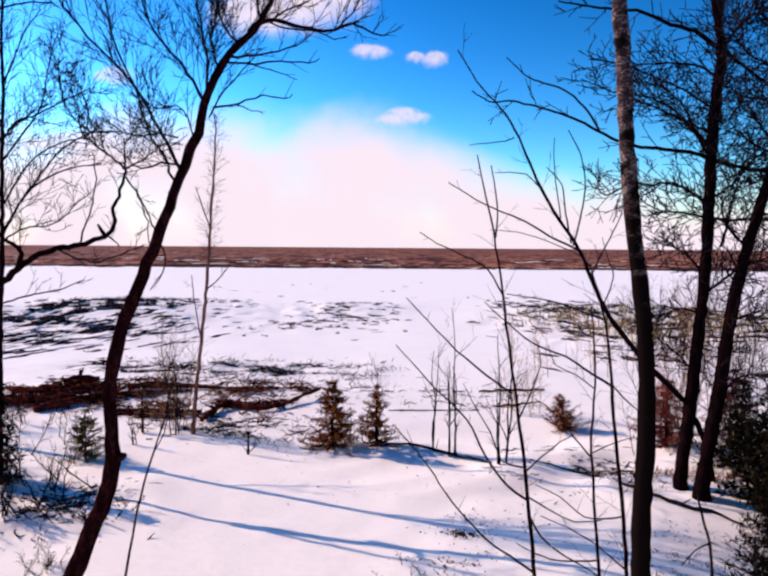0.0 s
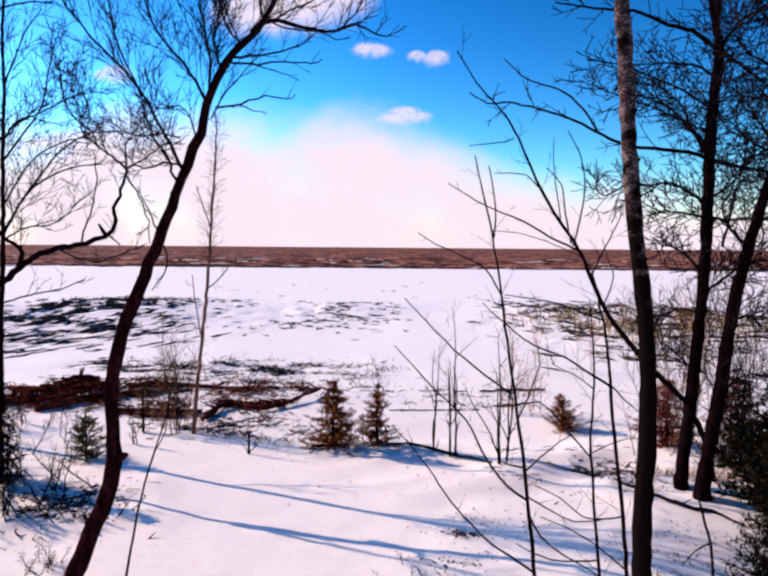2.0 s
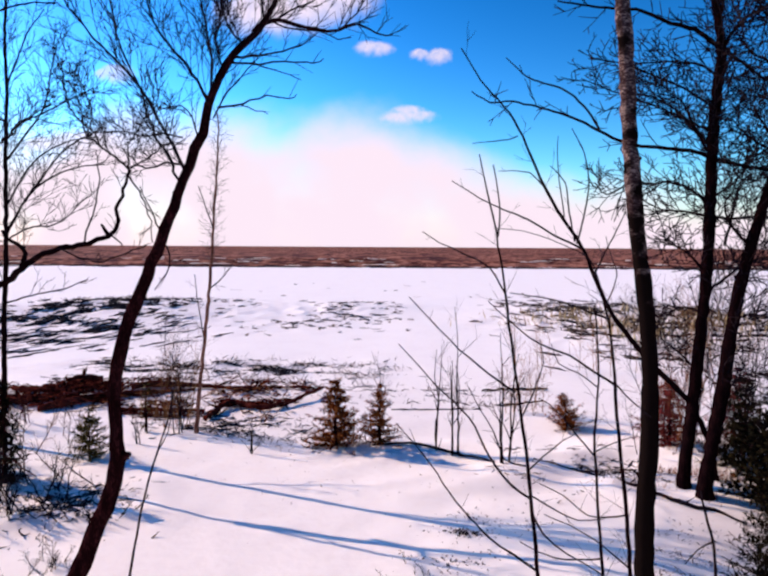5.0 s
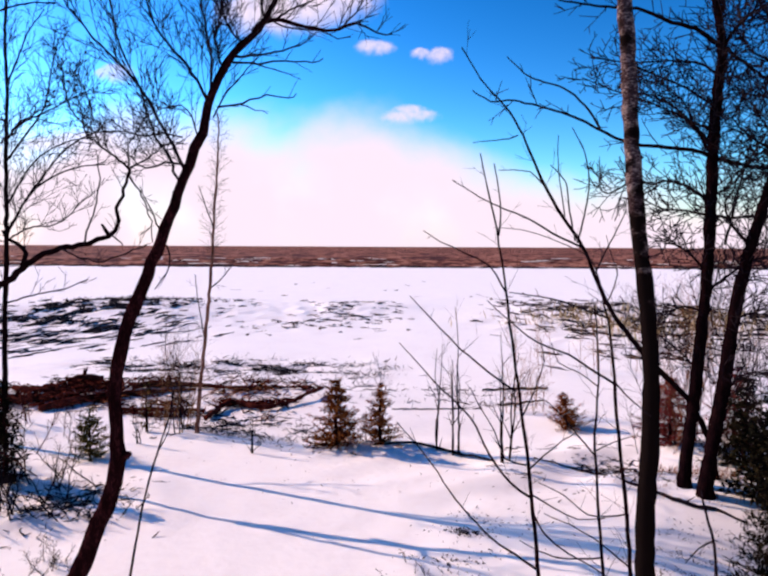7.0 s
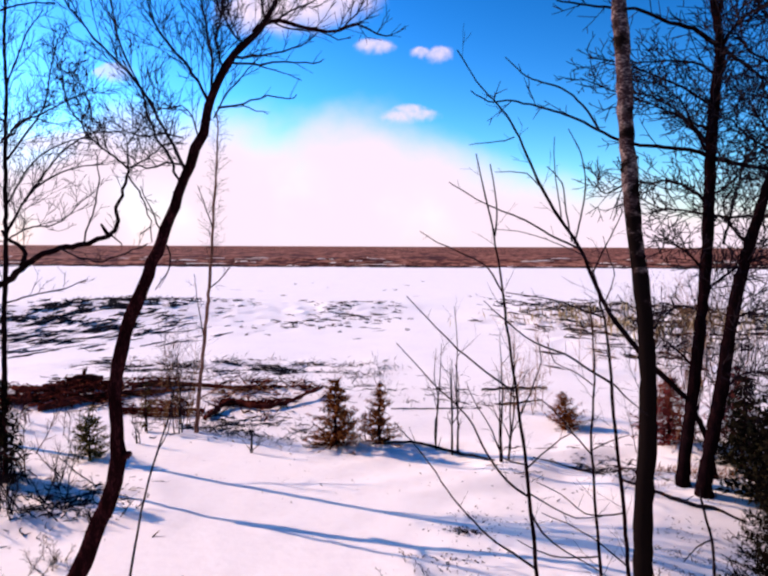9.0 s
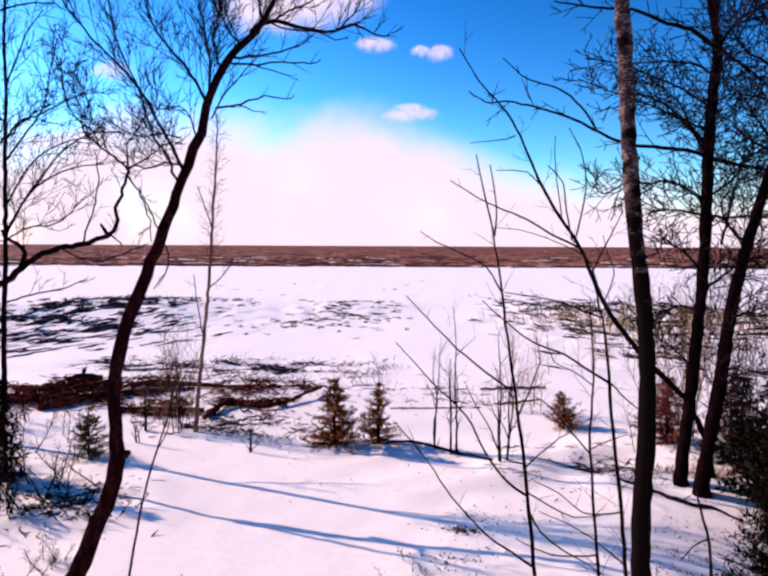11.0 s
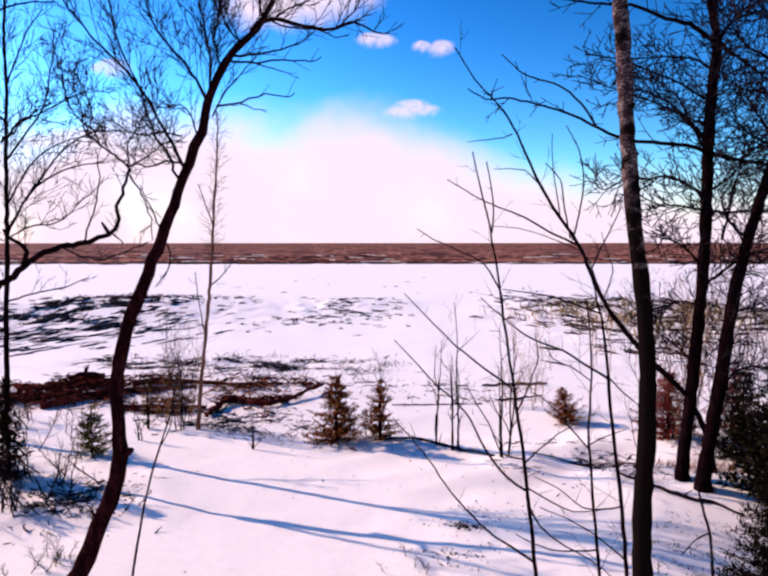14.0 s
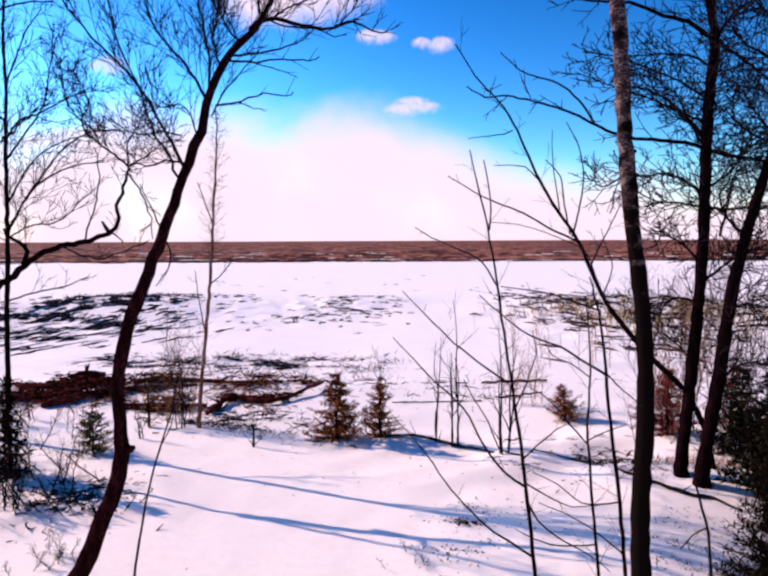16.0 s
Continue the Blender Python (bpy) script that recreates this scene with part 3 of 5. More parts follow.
birch = tree("birch_tree", "tall white-barked birch with dark scars and a sunlit flank",
    [(2.80, 6.50, -0.16, 0.1185), (2.78, 6.50, 0.22, 0.1103), (2.75, 6.50, 0.69, 0.1021), (2.74, 6.50, 1.22, 0.0940), (2.76, 6.50, 2.00, 0.0899), (2.75, 6.50, 2.62, 0.0858), (2.72, 6.50, 3.12, 0.0817), (2.67, 6.50, 3.53, 0.0797), (2.59, 6.50, 4.02, 0.0776), (2.53, 6.50, 4.52, 0.0756), (2.48, 6.50, 5.01, 0.0756), (2.44, 6.50, 5.49, 0.0756), (2.41, 6.50, 5.97, 0.0735), (2.36, 6.50, 6.44, 0.0715), (2.31, 6.50, 7.01, 0.0674), (2.26, 6.50, 7.84, 0.0572), (2.24, 6.50, 8.75, 0.0408), (2.25, 6.50, 9.64, 0.0204)],
    [
        ([(2.30, 6.50, 6.91, 0.0249), (2.13, 6.67, 7.27, 0.0196), (1.97, 6.83, 7.84, 0.0140), (1.91, 7.00, 8.33, 0.0080)], 14, 0.6),
        ([(2.28, 6.50, 7.47, 0.0224), (2.42, 6.30, 7.72, 0.0145), (2.50, 6.10, 8.12, 0.0070)], 14, 0.6),
        ([(2.25, 6.50, 8.29, 0.0199), (2.09, 6.65, 8.85, 0.0140), (2.02, 6.80, 9.52, 0.0078)], 12, 0.6),
    ], BIRCH, 12, sides=18, up=0.1, knots=14, twig_r=0.006, wobble=0.004)

bare_tree_right = tree("bare_tree", "dark bare tree with long arching side limbs in a thicket",
    [(5.00, 10.40, -0.07, 0.1111), (5.01, 10.40, 0.31, 0.1046), (5.07, 10.40, 0.97, 0.0980), (5.14, 10.40, 1.79, 0.0980), (5.20, 10.40, 2.60, 0.0948), (5.25, 10.40, 3.41, 0.0915), (5.28, 10.40, 4.36, 0.0915), (5.28, 10.40, 5.30, 0.0915), (5.30, 10.40, 6.24, 0.0850), (5.36, 10.40, 7.08, 0.0784), (5.30, 10.40, 7.61, 0.0654), (5.17, 10.40, 8.22, 0.0588), (5.02, 10.40, 9.11, 0.0458), (4.87, 10.40, 10.15, 0.0294)],
    [
        ([(5.29, 10.40, 5.46, 0.0359), (4.96, 10.32, 5.54, 0.0330), (4.45, 10.24, 5.59, 0.0302), (4.03, 10.16, 5.60, 0.0274), (3.62, 10.08, 5.69, 0.0247), (3.28, 10.00, 5.83, 0.0220), (2.88, 9.92, 5.99, 0.0194), (2.48, 9.84, 6.09, 0.0168), (1.94, 9.76, 6.19, 0.0142), (1.56, 9.68, 6.17, 0.0117), (1.29, 9.60, 6.30, 0.0092)], 6, 0.26),
        ([(3.29, 9.90, 5.81, 0.0190), (3.03, 9.82, 6.14, 0.0166), (2.67, 9.74, 6.37, 0.0142), (2.21, 9.66, 6.49, 0.0118), (1.97, 9.58, 6.61, 0.0095), (1.77, 9.50, 6.76, 0.0073)], 2, 0.16),
        ([(5.34, 10.40, 7.19, 0.0399), (4.88, 10.30, 7.43, 0.0349), (4.45, 10.20, 7.50, 0.0300), (3.95, 10.10, 7.65, 0.0252), (3.46, 10.00, 7.65, 0.0204), (2.98, 9.90, 7.66, 0.0158), (2.58, 9.80, 7.68, 0.0113)], 8, 0.3),
        ([(5.30, 10.40, 5.54, 0.0319), (5.11, 10.50, 5.87, 0.0278), (4.91, 10.60, 6.12, 0.0236), (4.71, 10.70, 6.34, 0.0193), (4.43, 10.80, 6.52, 0.0149), (4.14, 10.90, 6.58, 0.0104)], 14, 0.45),
        ([(5.30, 10.40, 5.38, 0.0239), (4.90, 10.23, 5.89, 0.0183), (4.62, 10.07, 6.27, 0.0129), (4.35, 9.90, 6.35, 0.0076)], 12, 0.4),
        ([(5.27, 10.40, 4.72, 0.0279), (4.97, 10.47, 4.96, 0.0247), (4.68, 10.53, 5.08, 0.0215), (4.39, 10.60, 5.05, 0.0183), (4.09, 10.67, 5.08, 0.0150), (3.71, 10.73, 4.89, 0.0117), (3.53, 10.80, 5.10, 0.0083)], 16, 0.4),
        ([(5.26, 10.40, 4.52, 0.0239), (4.81, 10.27, 4.59, 0.0184), (4.36, 10.13, 4.62, 0.0129), (3.92, 10.00, 4.80, 0.0077)], 12, 0.35),
        ([(5.29, 10.40, 5.45, 0.0399), (5.66, 10.30, 5.33, 0.0316), (6.06, 10.20, 5.25, 0.0235), (6.40, 10.10, 5.12, 0.0155)], 16, 0.5),
        ([(5.29, 10.40, 4.52, 0.0279), (5.73, 10.50, 4.49, 0.0228), (6.26, 10.60, 4.53, 0.0176), (6.74, 10.70, 4.42, 0.0123)], 14, 0.45),
        ([(5.39, 10.40, 7.20, 0.0359), (5.70, 10.50, 7.03, 0.0282), (6.08, 10.60, 6.83, 0.0203), (6.56, 10.70, 6.54, 0.0123)], 16, 0.5),
        ([(5.37, 10.40, 7.16, 0.0319), (5.50, 10.30, 7.43, 0.0250), (5.66, 10.20, 7.62, 0.0182), (5.98, 10.10, 7.77, 0.0116)], 16, 0.5),
        ([(5.32, 10.40, 7.46, 0.0359), (5.29, 10.30, 7.73, 0.0276), (5.34, 10.20, 8.14, 0.0195), (5.34, 10.10, 8.53, 0.0116)], 14, 0.5),
        ([(5.30, 10.40, 6.77, 0.0239), (5.10, 10.55, 6.97, 0.0202), (4.85, 10.70, 7.05, 0.0164), (4.51, 10.85, 7.09, 0.0125), (4.16, 11.00, 7.09, 0.0084)], 16, 0.4),
        ([(5.29, 10.40, 3.57, 0.0239), (4.92, 10.27, 3.89, 0.0184), (4.61, 10.13, 4.04, 0.0129), (4.24, 10.00, 4.19, 0.0077)], 12, 0.35),
        ([(5.25, 10.40, 2.93, 0.0239), (4.98, 10.50, 3.04, 0.0188), (4.62, 10.60, 2.90, 0.0135), (4.34, 10.70, 2.85, 0.0082)], 10, 0.35),
        ([(5.21, 10.40, 1.96, 0.0239), (4.95, 10.55, 2.25, 0.0162), (4.68, 10.70, 2.48, 0.0082)], 10, 0.35),
        ([(5.30, 10.40, 4.83, 0.0239), (5.76, 10.60, 5.09, 0.0190), (6.18, 10.80, 5.52, 0.0138), (6.70, 11.00, 5.80, 0.0084)], 16, 0.45),
        ([(5.24, 10.40, 3.25, 0.0279), (5.54, 10.23, 3.58, 0.0209), (5.82, 10.07, 3.82, 0.0141), (6.10, 9.90, 3.90, 0.0076)], 16, 0.4),
        ([(5.30, 10.40, 6.25, 0.0220), (4.75, 10.35, 6.55, 0.0180), (4.20, 10.30, 6.75, 0.0140), (3.70, 10.25, 6.90, 0.0105), (3.20, 10.20, 6.95, 0.0080)], 12, 0.34),
        ([(5.29, 10.40, 5.85, 0.0220), (4.70, 10.33, 6.10, 0.0175), (4.10, 10.25, 6.30, 0.0135), (3.55, 10.15, 6.45, 0.0100), (3.05, 10.10, 6.62, 0.0078)], 12, 0.34),
    ], SHADED_BARK, 13, up=0.2, twig_r=0.007, spread=0.9, knots=6, trunk_twigs=(70, 1.0), lo=0.4, sub=3, deep=2, dense=1.5, reach=1.8, thin=0.0072)

bare_tree_leaning_right = tree("bare_tree", "dark bare tree leaning outward in a thicket",
    [(5.16, 10.00, 0.05, 0.1257), (5.19, 10.00, 0.45, 0.1068), (5.28, 10.00, 1.09, 0.1068), (5.39, 10.00, 1.88, 0.1037), (5.47, 10.00, 2.58, 0.0974), (5.56, 10.00, 3.28, 0.0943), (5.69, 10.00, 3.89, 0.0848), (5.87, 10.00, 4.58, 0.0786), (6.10, 10.00, 5.41, 0.0691), (6.35, 10.00, 6.45, 0.0566), (6.53, 10.00, 7.48, 0.0440), (6.62, 10.00, 8.64, 0.0251)],
    [
        ([(5.74, 10.00, 4.05, 0.0230), (5.52, 10.10, 4.28, 0.0194), (5.40, 10.20, 4.67, 0.0156), (5.60, 10.30, 4.98, 0.0118), (5.71, 10.40, 5.38, 0.0080)], 12, 0.4),
        ([(5.53, 10.40, 4.05, 0.0239), (5.70, 10.47, 4.68, 0.0187), (5.84, 10.53, 5.17, 0.0135), (5.97, 10.60, 5.65, 0.0081)], 10, 0.4),
        ([(5.52, 10.00, 2.89, 0.0230), (5.74, 9.85, 2.99, 0.0151), (6.02, 9.70, 2.93, 0.0074)], 12, 0.4),
        ([(5.34, 10.00, 1.56, 0.0230), (5.50, 9.90, 1.90, 0.0177), (5.75, 9.80, 2.08, 0.0125), (6.14, 9.70, 2.02, 0.0074)], 12, 0.4),
        ([(6.17, 10.00, 5.56, 0.0268), (5.76, 9.85, 5.90, 0.0170), (5.44, 9.70, 6.23, 0.0074)], 14, 0.45),
        ([(6.35, 10.00, 6.45, 0.0268), (5.86, 9.83, 6.77, 0.0201), (5.39, 9.67, 6.94, 0.0136), (4.99, 9.50, 7.30, 0.0073)], 18, 0.5),
        ([(6.41, 10.00, 6.82, 0.0268), (6.17, 10.13, 7.38, 0.0207), (5.93, 10.27, 7.72, 0.0144), (5.83, 10.40, 8.22, 0.0080)], 18, 0.5),
        ([(6.26, 10.00, 6.01, 0.0230), (6.04, 10.23, 6.36, 0.0183), (5.78, 10.47, 6.49, 0.0134), (5.58, 10.70, 6.78, 0.0082)], 16, 0.45),
        ([(6.13, 10.00, 5.48, 0.0230), (5.82, 10.07, 5.64, 0.0180), (5.55, 10.13, 5.88, 0.0129), (5.42, 10.20, 6.12, 0.0078)], 14, 0.45),
    ], SHADED_BARK, 14, up=0.25, twig_r=0.007, trunk_twigs=(60, 0.9), lo=0.2, sub=3, deep=2, dense=1.2, reach=1.7, thin=0.0066)

slanting_sapling = tree("sapling", "long thin bare sapling slanting out of a thicket",
    [(5.71, 10.70, -0.14, 0.0504), (5.58, 10.59, 0.50, 0.0466), (5.35, 10.49, 1.01, 0.0461), (5.02, 10.38, 1.51, 0.0457), (4.59, 10.27, 1.90, 0.0452), (4.26, 10.17, 2.20, 0.0415), (3.93, 10.06, 2.57, 0.0411), (3.57, 9.96, 3.00, 0.0344), (3.25, 9.85, 3.58, 0.0310), (3.02, 9.74, 4.03, 0.0276), (2.68, 9.64, 4.47, 0.0242), (2.39, 9.53, 4.90, 0.0210), (2.14, 9.43, 5.38, 0.0178), (1.89, 9.32, 5.82, 0.0146), (1.62, 9.21, 6.10, 0.0116), (1.36, 9.11, 6.35, 0.0100), (1.07, 9.00, 6.75, 0.0085)],
    [
        ([(2.95, 9.50, 4.00, 0.0182), (2.56, 9.44, 4.17, 0.0159), (2.11, 9.38, 4.42, 0.0137), (1.74, 9.32, 4.56, 0.0114), (1.37, 9.26, 4.73, 0.0092), (0.98, 9.20, 4.96, 0.0071)], 4, 0.22),
        ([(2.84, 9.50, 4.10, 0.0146), (2.78, 9.60, 4.54, 0.0123), (2.73, 9.70, 4.99, 0.0099), (2.53, 9.80, 5.25, 0.0075)], 3, 0.2),
        ([(2.87, 9.50, 4.07, 0.0146), (2.99, 9.57, 4.47, 0.0128), (3.08, 9.65, 4.98, 0.0111), (3.02, 9.73, 5.43, 0.0093), (2.85, 9.80, 5.81, 0.0075)], 4, 0.2),
        ([(2.68, 9.50, 4.46, 0.0109), (2.58, 9.43, 4.96, 0.0090), (2.52, 9.37, 5.37, 0.0072), (2.51, 9.30, 5.61, 0.0053)], 2, 0.15),
        ([(1.93, 9.30, 5.61, 0.0107), (1.79, 9.30, 5.56, 0.0089), (1.51, 9.30, 5.53, 0.0071), (1.28, 9.30, 5.50, 0.0053)], 1, 0.1),
        ([(2.32, 9.40, 4.92, 0.0108), (2.12, 9.33, 5.09, 0.0089), (1.86, 9.27, 5.11, 0.0071), (1.64, 9.20, 5.10, 0.0053)], 2, 0.1),
        ([(3.17, 9.60, 3.59, 0.0147), (3.33, 9.67, 3.89, 0.0123), (3.53, 9.73, 4.26, 0.0099), (3.70, 9.80, 4.56, 0.0075)], 5, 0.3),
        ([(3.29, 9.60, 3.37, 0.0110), (3.10, 9.53, 3.81, 0.0096), (2.71, 9.45, 4.03, 0.0081), (2.11, 9.38, 4.24, 0.0067), (1.60, 9.30, 4.29, 0.0053)], 3, 0.15),
        ([(3.37, 9.60, 3.15, 0.0110), (3.55, 9.70, 3.59, 0.0093), (3.49, 9.80, 3.89, 0.0075), (3.44, 9.90, 4.19, 0.0057)], 3, 0.2),
    ], SHADED_BARK, 15, up=0.3, twig_r=0.004, sides=8, wobble=0.004, trunk_twigs=(13, 0.55), lo=0.3, sub=2, category="sapling", thin=0.0042)

near_sapling = tree("sapling", "slender bare sapling with wide thin side shoots over the snow",
    [(1.42, 5.20, -0.18, 0.0203), (1.38, 5.20, 0.28, 0.0190), (1.34, 5.20, 0.88, 0.0176), (1.30, 5.20, 1.35, 0.0163), (1.25, 5.20, 1.77, 0.0163), (1.21, 5.20, 2.15, 0.0149), (1.16, 5.20, 2.52, 0.0136), (1.10, 5.20, 2.89, 0.0122), (1.05, 5.20, 3.25, 0.0108), (0.98, 5.20, 3.74, 0.0095), (0.91, 5.20, 4.13, 0.0081), (0.85, 5.20, 4.41, 0.0068), (0.77, 5.20, 4.75, 0.0047)],
    [
        ([(0.93, 5.20, 4.09, 0.0080), (0.95, 5.23, 4.25, 0.0070), (0.94, 5.27, 4.45, 0.0061), (0.90, 5.30, 4.68, 0.0051)], 1, 0.1),
        ([(1.22, 5.20, 1.92, 0.0120), (1.04, 5.13, 2.07, 0.0105), (0.86, 5.07, 2.32, 0.0091), (0.69, 5.00, 2.65, 0.0077), (0.47, 4.93, 2.87, 0.0063), (0.29, 4.87, 3.07, 0.0050), (0.12, 4.80, 3.27, 0.0037)], 4, 0.15),
        ([(1.09, 5.20, 2.81, 0.0100), (0.86, 5.12, 2.98, 0.0083), (0.61, 5.05, 3.19, 0.0068), (0.37, 4.98, 3.44, 0.0052), (0.20, 4.90, 3.62, 0.0038)], 2, 0.15),
        ([(1.30, 5.20, 1.29, 0.0120), (1.08, 5.10, 1.48, 0.0102), (0.86, 5.00, 1.67, 0.0084), (0.57, 4.90, 2.02, 0.0068), (0.33, 4.80, 2.40, 0.0052), (0.10, 4.70, 2.69, 0.0036)], 4, 0.15),
        ([(1.26, 5.20, 1.77, 0.0100), (1.33, 5.12, 1.64, 0.0083), (1.51, 5.05, 1.51, 0.0068), (1.73, 4.98, 1.41, 0.0052), (1.86, 4.90, 1.31, 0.0038)], 3, 0.15),
        ([(1.00, 5.20, 3.62, 0.0080), (0.85, 5.12, 3.84, 0.0068), (0.64, 5.05, 3.95, 0.0056), (0.44, 4.98, 4.04, 0.0045), (0.30, 4.90, 4.12, 0.0034)], 2, 0.12),
        ([(1.24, 5.20, 1.94, 0.0080), (1.40, 5.13, 1.86, 0.0066), (1.59, 5.07, 1.79, 0.0052), (1.78, 5.00, 1.83, 0.0038)], 3, 0.15),
        ([(1.19, 5.20, 2.19, 0.0080), (1.02, 5.25, 2.23, 0.0069), (0.94, 5.30, 2.45, 0.0059), (0.82, 5.35, 2.64, 0.0048), (0.74, 5.40, 2.80, 0.0037)], 3, 0.15),
        ([(1.15, 5.20, 2.60, 0.0080), (1.26, 5.30, 2.78, 0.0066), (1.37, 5.40, 3.02, 0.0052), (1.36, 5.50, 3.21, 0.0038)], 3, 0.15),
        ([(1.21, 5.20, 2.15, 0.0080), (1.36, 5.30, 2.24, 0.0066), (1.55, 5.40, 2.34, 0.0052), (1.70, 5.50, 2.39, 0.0038)], 2, 0.15),
    ], SHADED_BARK, 16, up=0.3, twig_r=0.003, sides=8, wobble=0.003, sub=2, trunk_twigs=(12, 0.3), lo=0.3, category="sapling", group="near saplings", thin=0.0016)

near_sapling_tall = tree("sapling", "slender bare sapling with a crooked dark stem beside a birch",
    [(2.25, 5.40, -0.09, 0.0211), (2.21, 5.40, 0.59, 0.0197), (2.15, 5.40, 1.25, 0.0169), (2.11, 5.40, 1.73, 0.0169), (2.05, 5.40, 2.17, 0.0155), (2.00, 5.40, 2.55, 0.0141), (1.97, 5.40, 2.89, 0.0127), (1.93, 5.40, 3.23, 0.0098), (1.87, 5.40, 3.52, 0.0084), (1.82, 5.40, 3.69, 0.0056)],
    [
        ([(1.98, 5.40, 2.83, 0.0124), (1.80, 5.32, 2.94, 0.0106), (1.53, 5.24, 3.11, 0.0088), (1.26, 5.16, 3.22, 0.0071), (1.00, 5.08, 3.41, 0.0055), (0.81, 5.00, 3.58, 0.0038)], 3, 0.2),
        ([(1.90, 5.40, 3.40, 0.0103), (1.73, 5.35, 3.46, 0.0087), (1.49, 5.30, 3.55, 0.0071), (1.28, 5.25, 3.59, 0.0055), (1.02, 5.20, 3.63, 0.0040)], 3, 0.15),
        ([(2.11, 5.40, 1.69, 0.0083), (1.92, 5.33, 1.70, 0.0071), (1.73, 5.25, 1.75, 0.0060), (1.49, 5.17, 1.95, 0.0050), (1.27, 5.10, 2.08, 0.0039)], 3, 0.15),
        ([(1.97, 5.40, 2.85, 0.0083), (2.17, 5.50, 2.66, 0.0063), (2.38, 5.60, 2.50, 0.0043)], 2, 0.15),
        ([(2.17, 5.40, 1.19, 0.0083), (1.92, 5.30, 1.43, 0.0068), (1.63, 5.20, 1.65, 0.0053), (1.32, 5.10, 1.82, 0.0039)], 3, 0.15),
    ], SHADED_BARK, 17, up=0.3, twig_r=0.003, sides=8, wobble=0.003, sub=2, trunk_twigs=(12, 0.3), lo=0.3, category="sapling", group="near saplings", thin=0.0016)

near_sapling_thin = tree("sapling", "thin bare sapling stem with sparse shoots",
    [(1.98, 5.30, -0.06, 0.0152), (1.94, 5.30, 0.65, 0.0138), (1.88, 5.30, 1.26, 0.0138), (1.84, 5.30, 1.69, 0.0124), (1.80, 5.30, 2.12, 0.0110), (1.78, 5.30, 2.45, 0.0097), (1.80, 5.30, 2.87, 0.0083), (1.79, 5.30, 3.20, 0.0069), (1.75, 5.30, 3.53, 0.0048)],
    [
        ([(1.79, 5.30, 2.24, 0.0081), (1.61, 5.20, 2.44, 0.0066), (1.42, 5.10, 2.67, 0.0052), (1.23, 5.00, 2.81, 0.0038)], 2, 0.15),
        ([(1.80, 5.30, 2.83, 0.0061), (1.65, 5.37, 2.94, 0.0053), (1.50, 5.43, 3.01, 0.0046), (1.45, 5.50, 3.17, 0.0038)], 2, 0.12),
        ([(1.87, 5.30, 1.35, 0.0081), (1.51, 5.20, 1.39, 0.0066), (1.28, 5.10, 1.51, 0.0052), (1.10, 5.00, 1.64, 0.0038)], 3, 0.12),
        ([(1.79, 5.30, 2.28, 0.0061), (1.97, 5.40, 2.32, 0.0050), (2.18, 5.50, 2.35, 0.0038)], 1, 0.1),
    ], SHADED_BARK, 18, up=0.3, twig_r=0.003, sides=8, wobble=0.003, sub=2, trunk_twigs=(12, 0.3), lo=0.3, category="sapling", group="near saplings", thin=0.0016)

bent_stem = tree("sapling", "thin bent bare stem standing in open snow",
    [(-2.76, 6.60, -0.14, 0.0166), (-2.71, 6.60, 0.35, 0.0145), (-2.64, 6.60, 0.78, 0.0145), (-2.55, 6.60, 1.21, 0.0124), (-2.47, 6.60, 1.52, 0.0124), (-2.37, 6.60, 1.84, 0.0104), (-2.28, 6.60, 2.10, 0.0093), (-2.21, 6.60, 2.36, 0.0083), (-2.18, 6.60, 2.57, 0.0062)],
    [
        ([(-2.37, 6.60, 1.84, 0.0076), (-2.29, 6.70, 2.02, 0.0058), (-2.28, 6.80, 2.21, 0.0039)], 1, 0.1),
    ], TWIG, 19, twig_r=0.003, sides=6, wobble=0.003, category="sapling", thin=0.0016)

fork_stem = tree("sapling", "short dark forked stem leaning out of shaded snow",
    [(3.50, 6.40, 0.33, 0.0181), (3.44, 6.40, 0.75, 0.0161), (3.38, 6.40, 1.06, 0.0141), (3.31, 6.40, 1.32, 0.0121), (3.26, 6.40, 1.52, 0.0080)],
    [
        ([(3.40, 6.40, 0.98, 0.0098), (3.20, 6.30, 0.95, 0.0072), (3.03, 6.20, 0.85, 0.0048)], 2, 0.1),
    ], TWIG, 20, twig_r=0.003, sides=6, wobble=0.003, category="sapling")

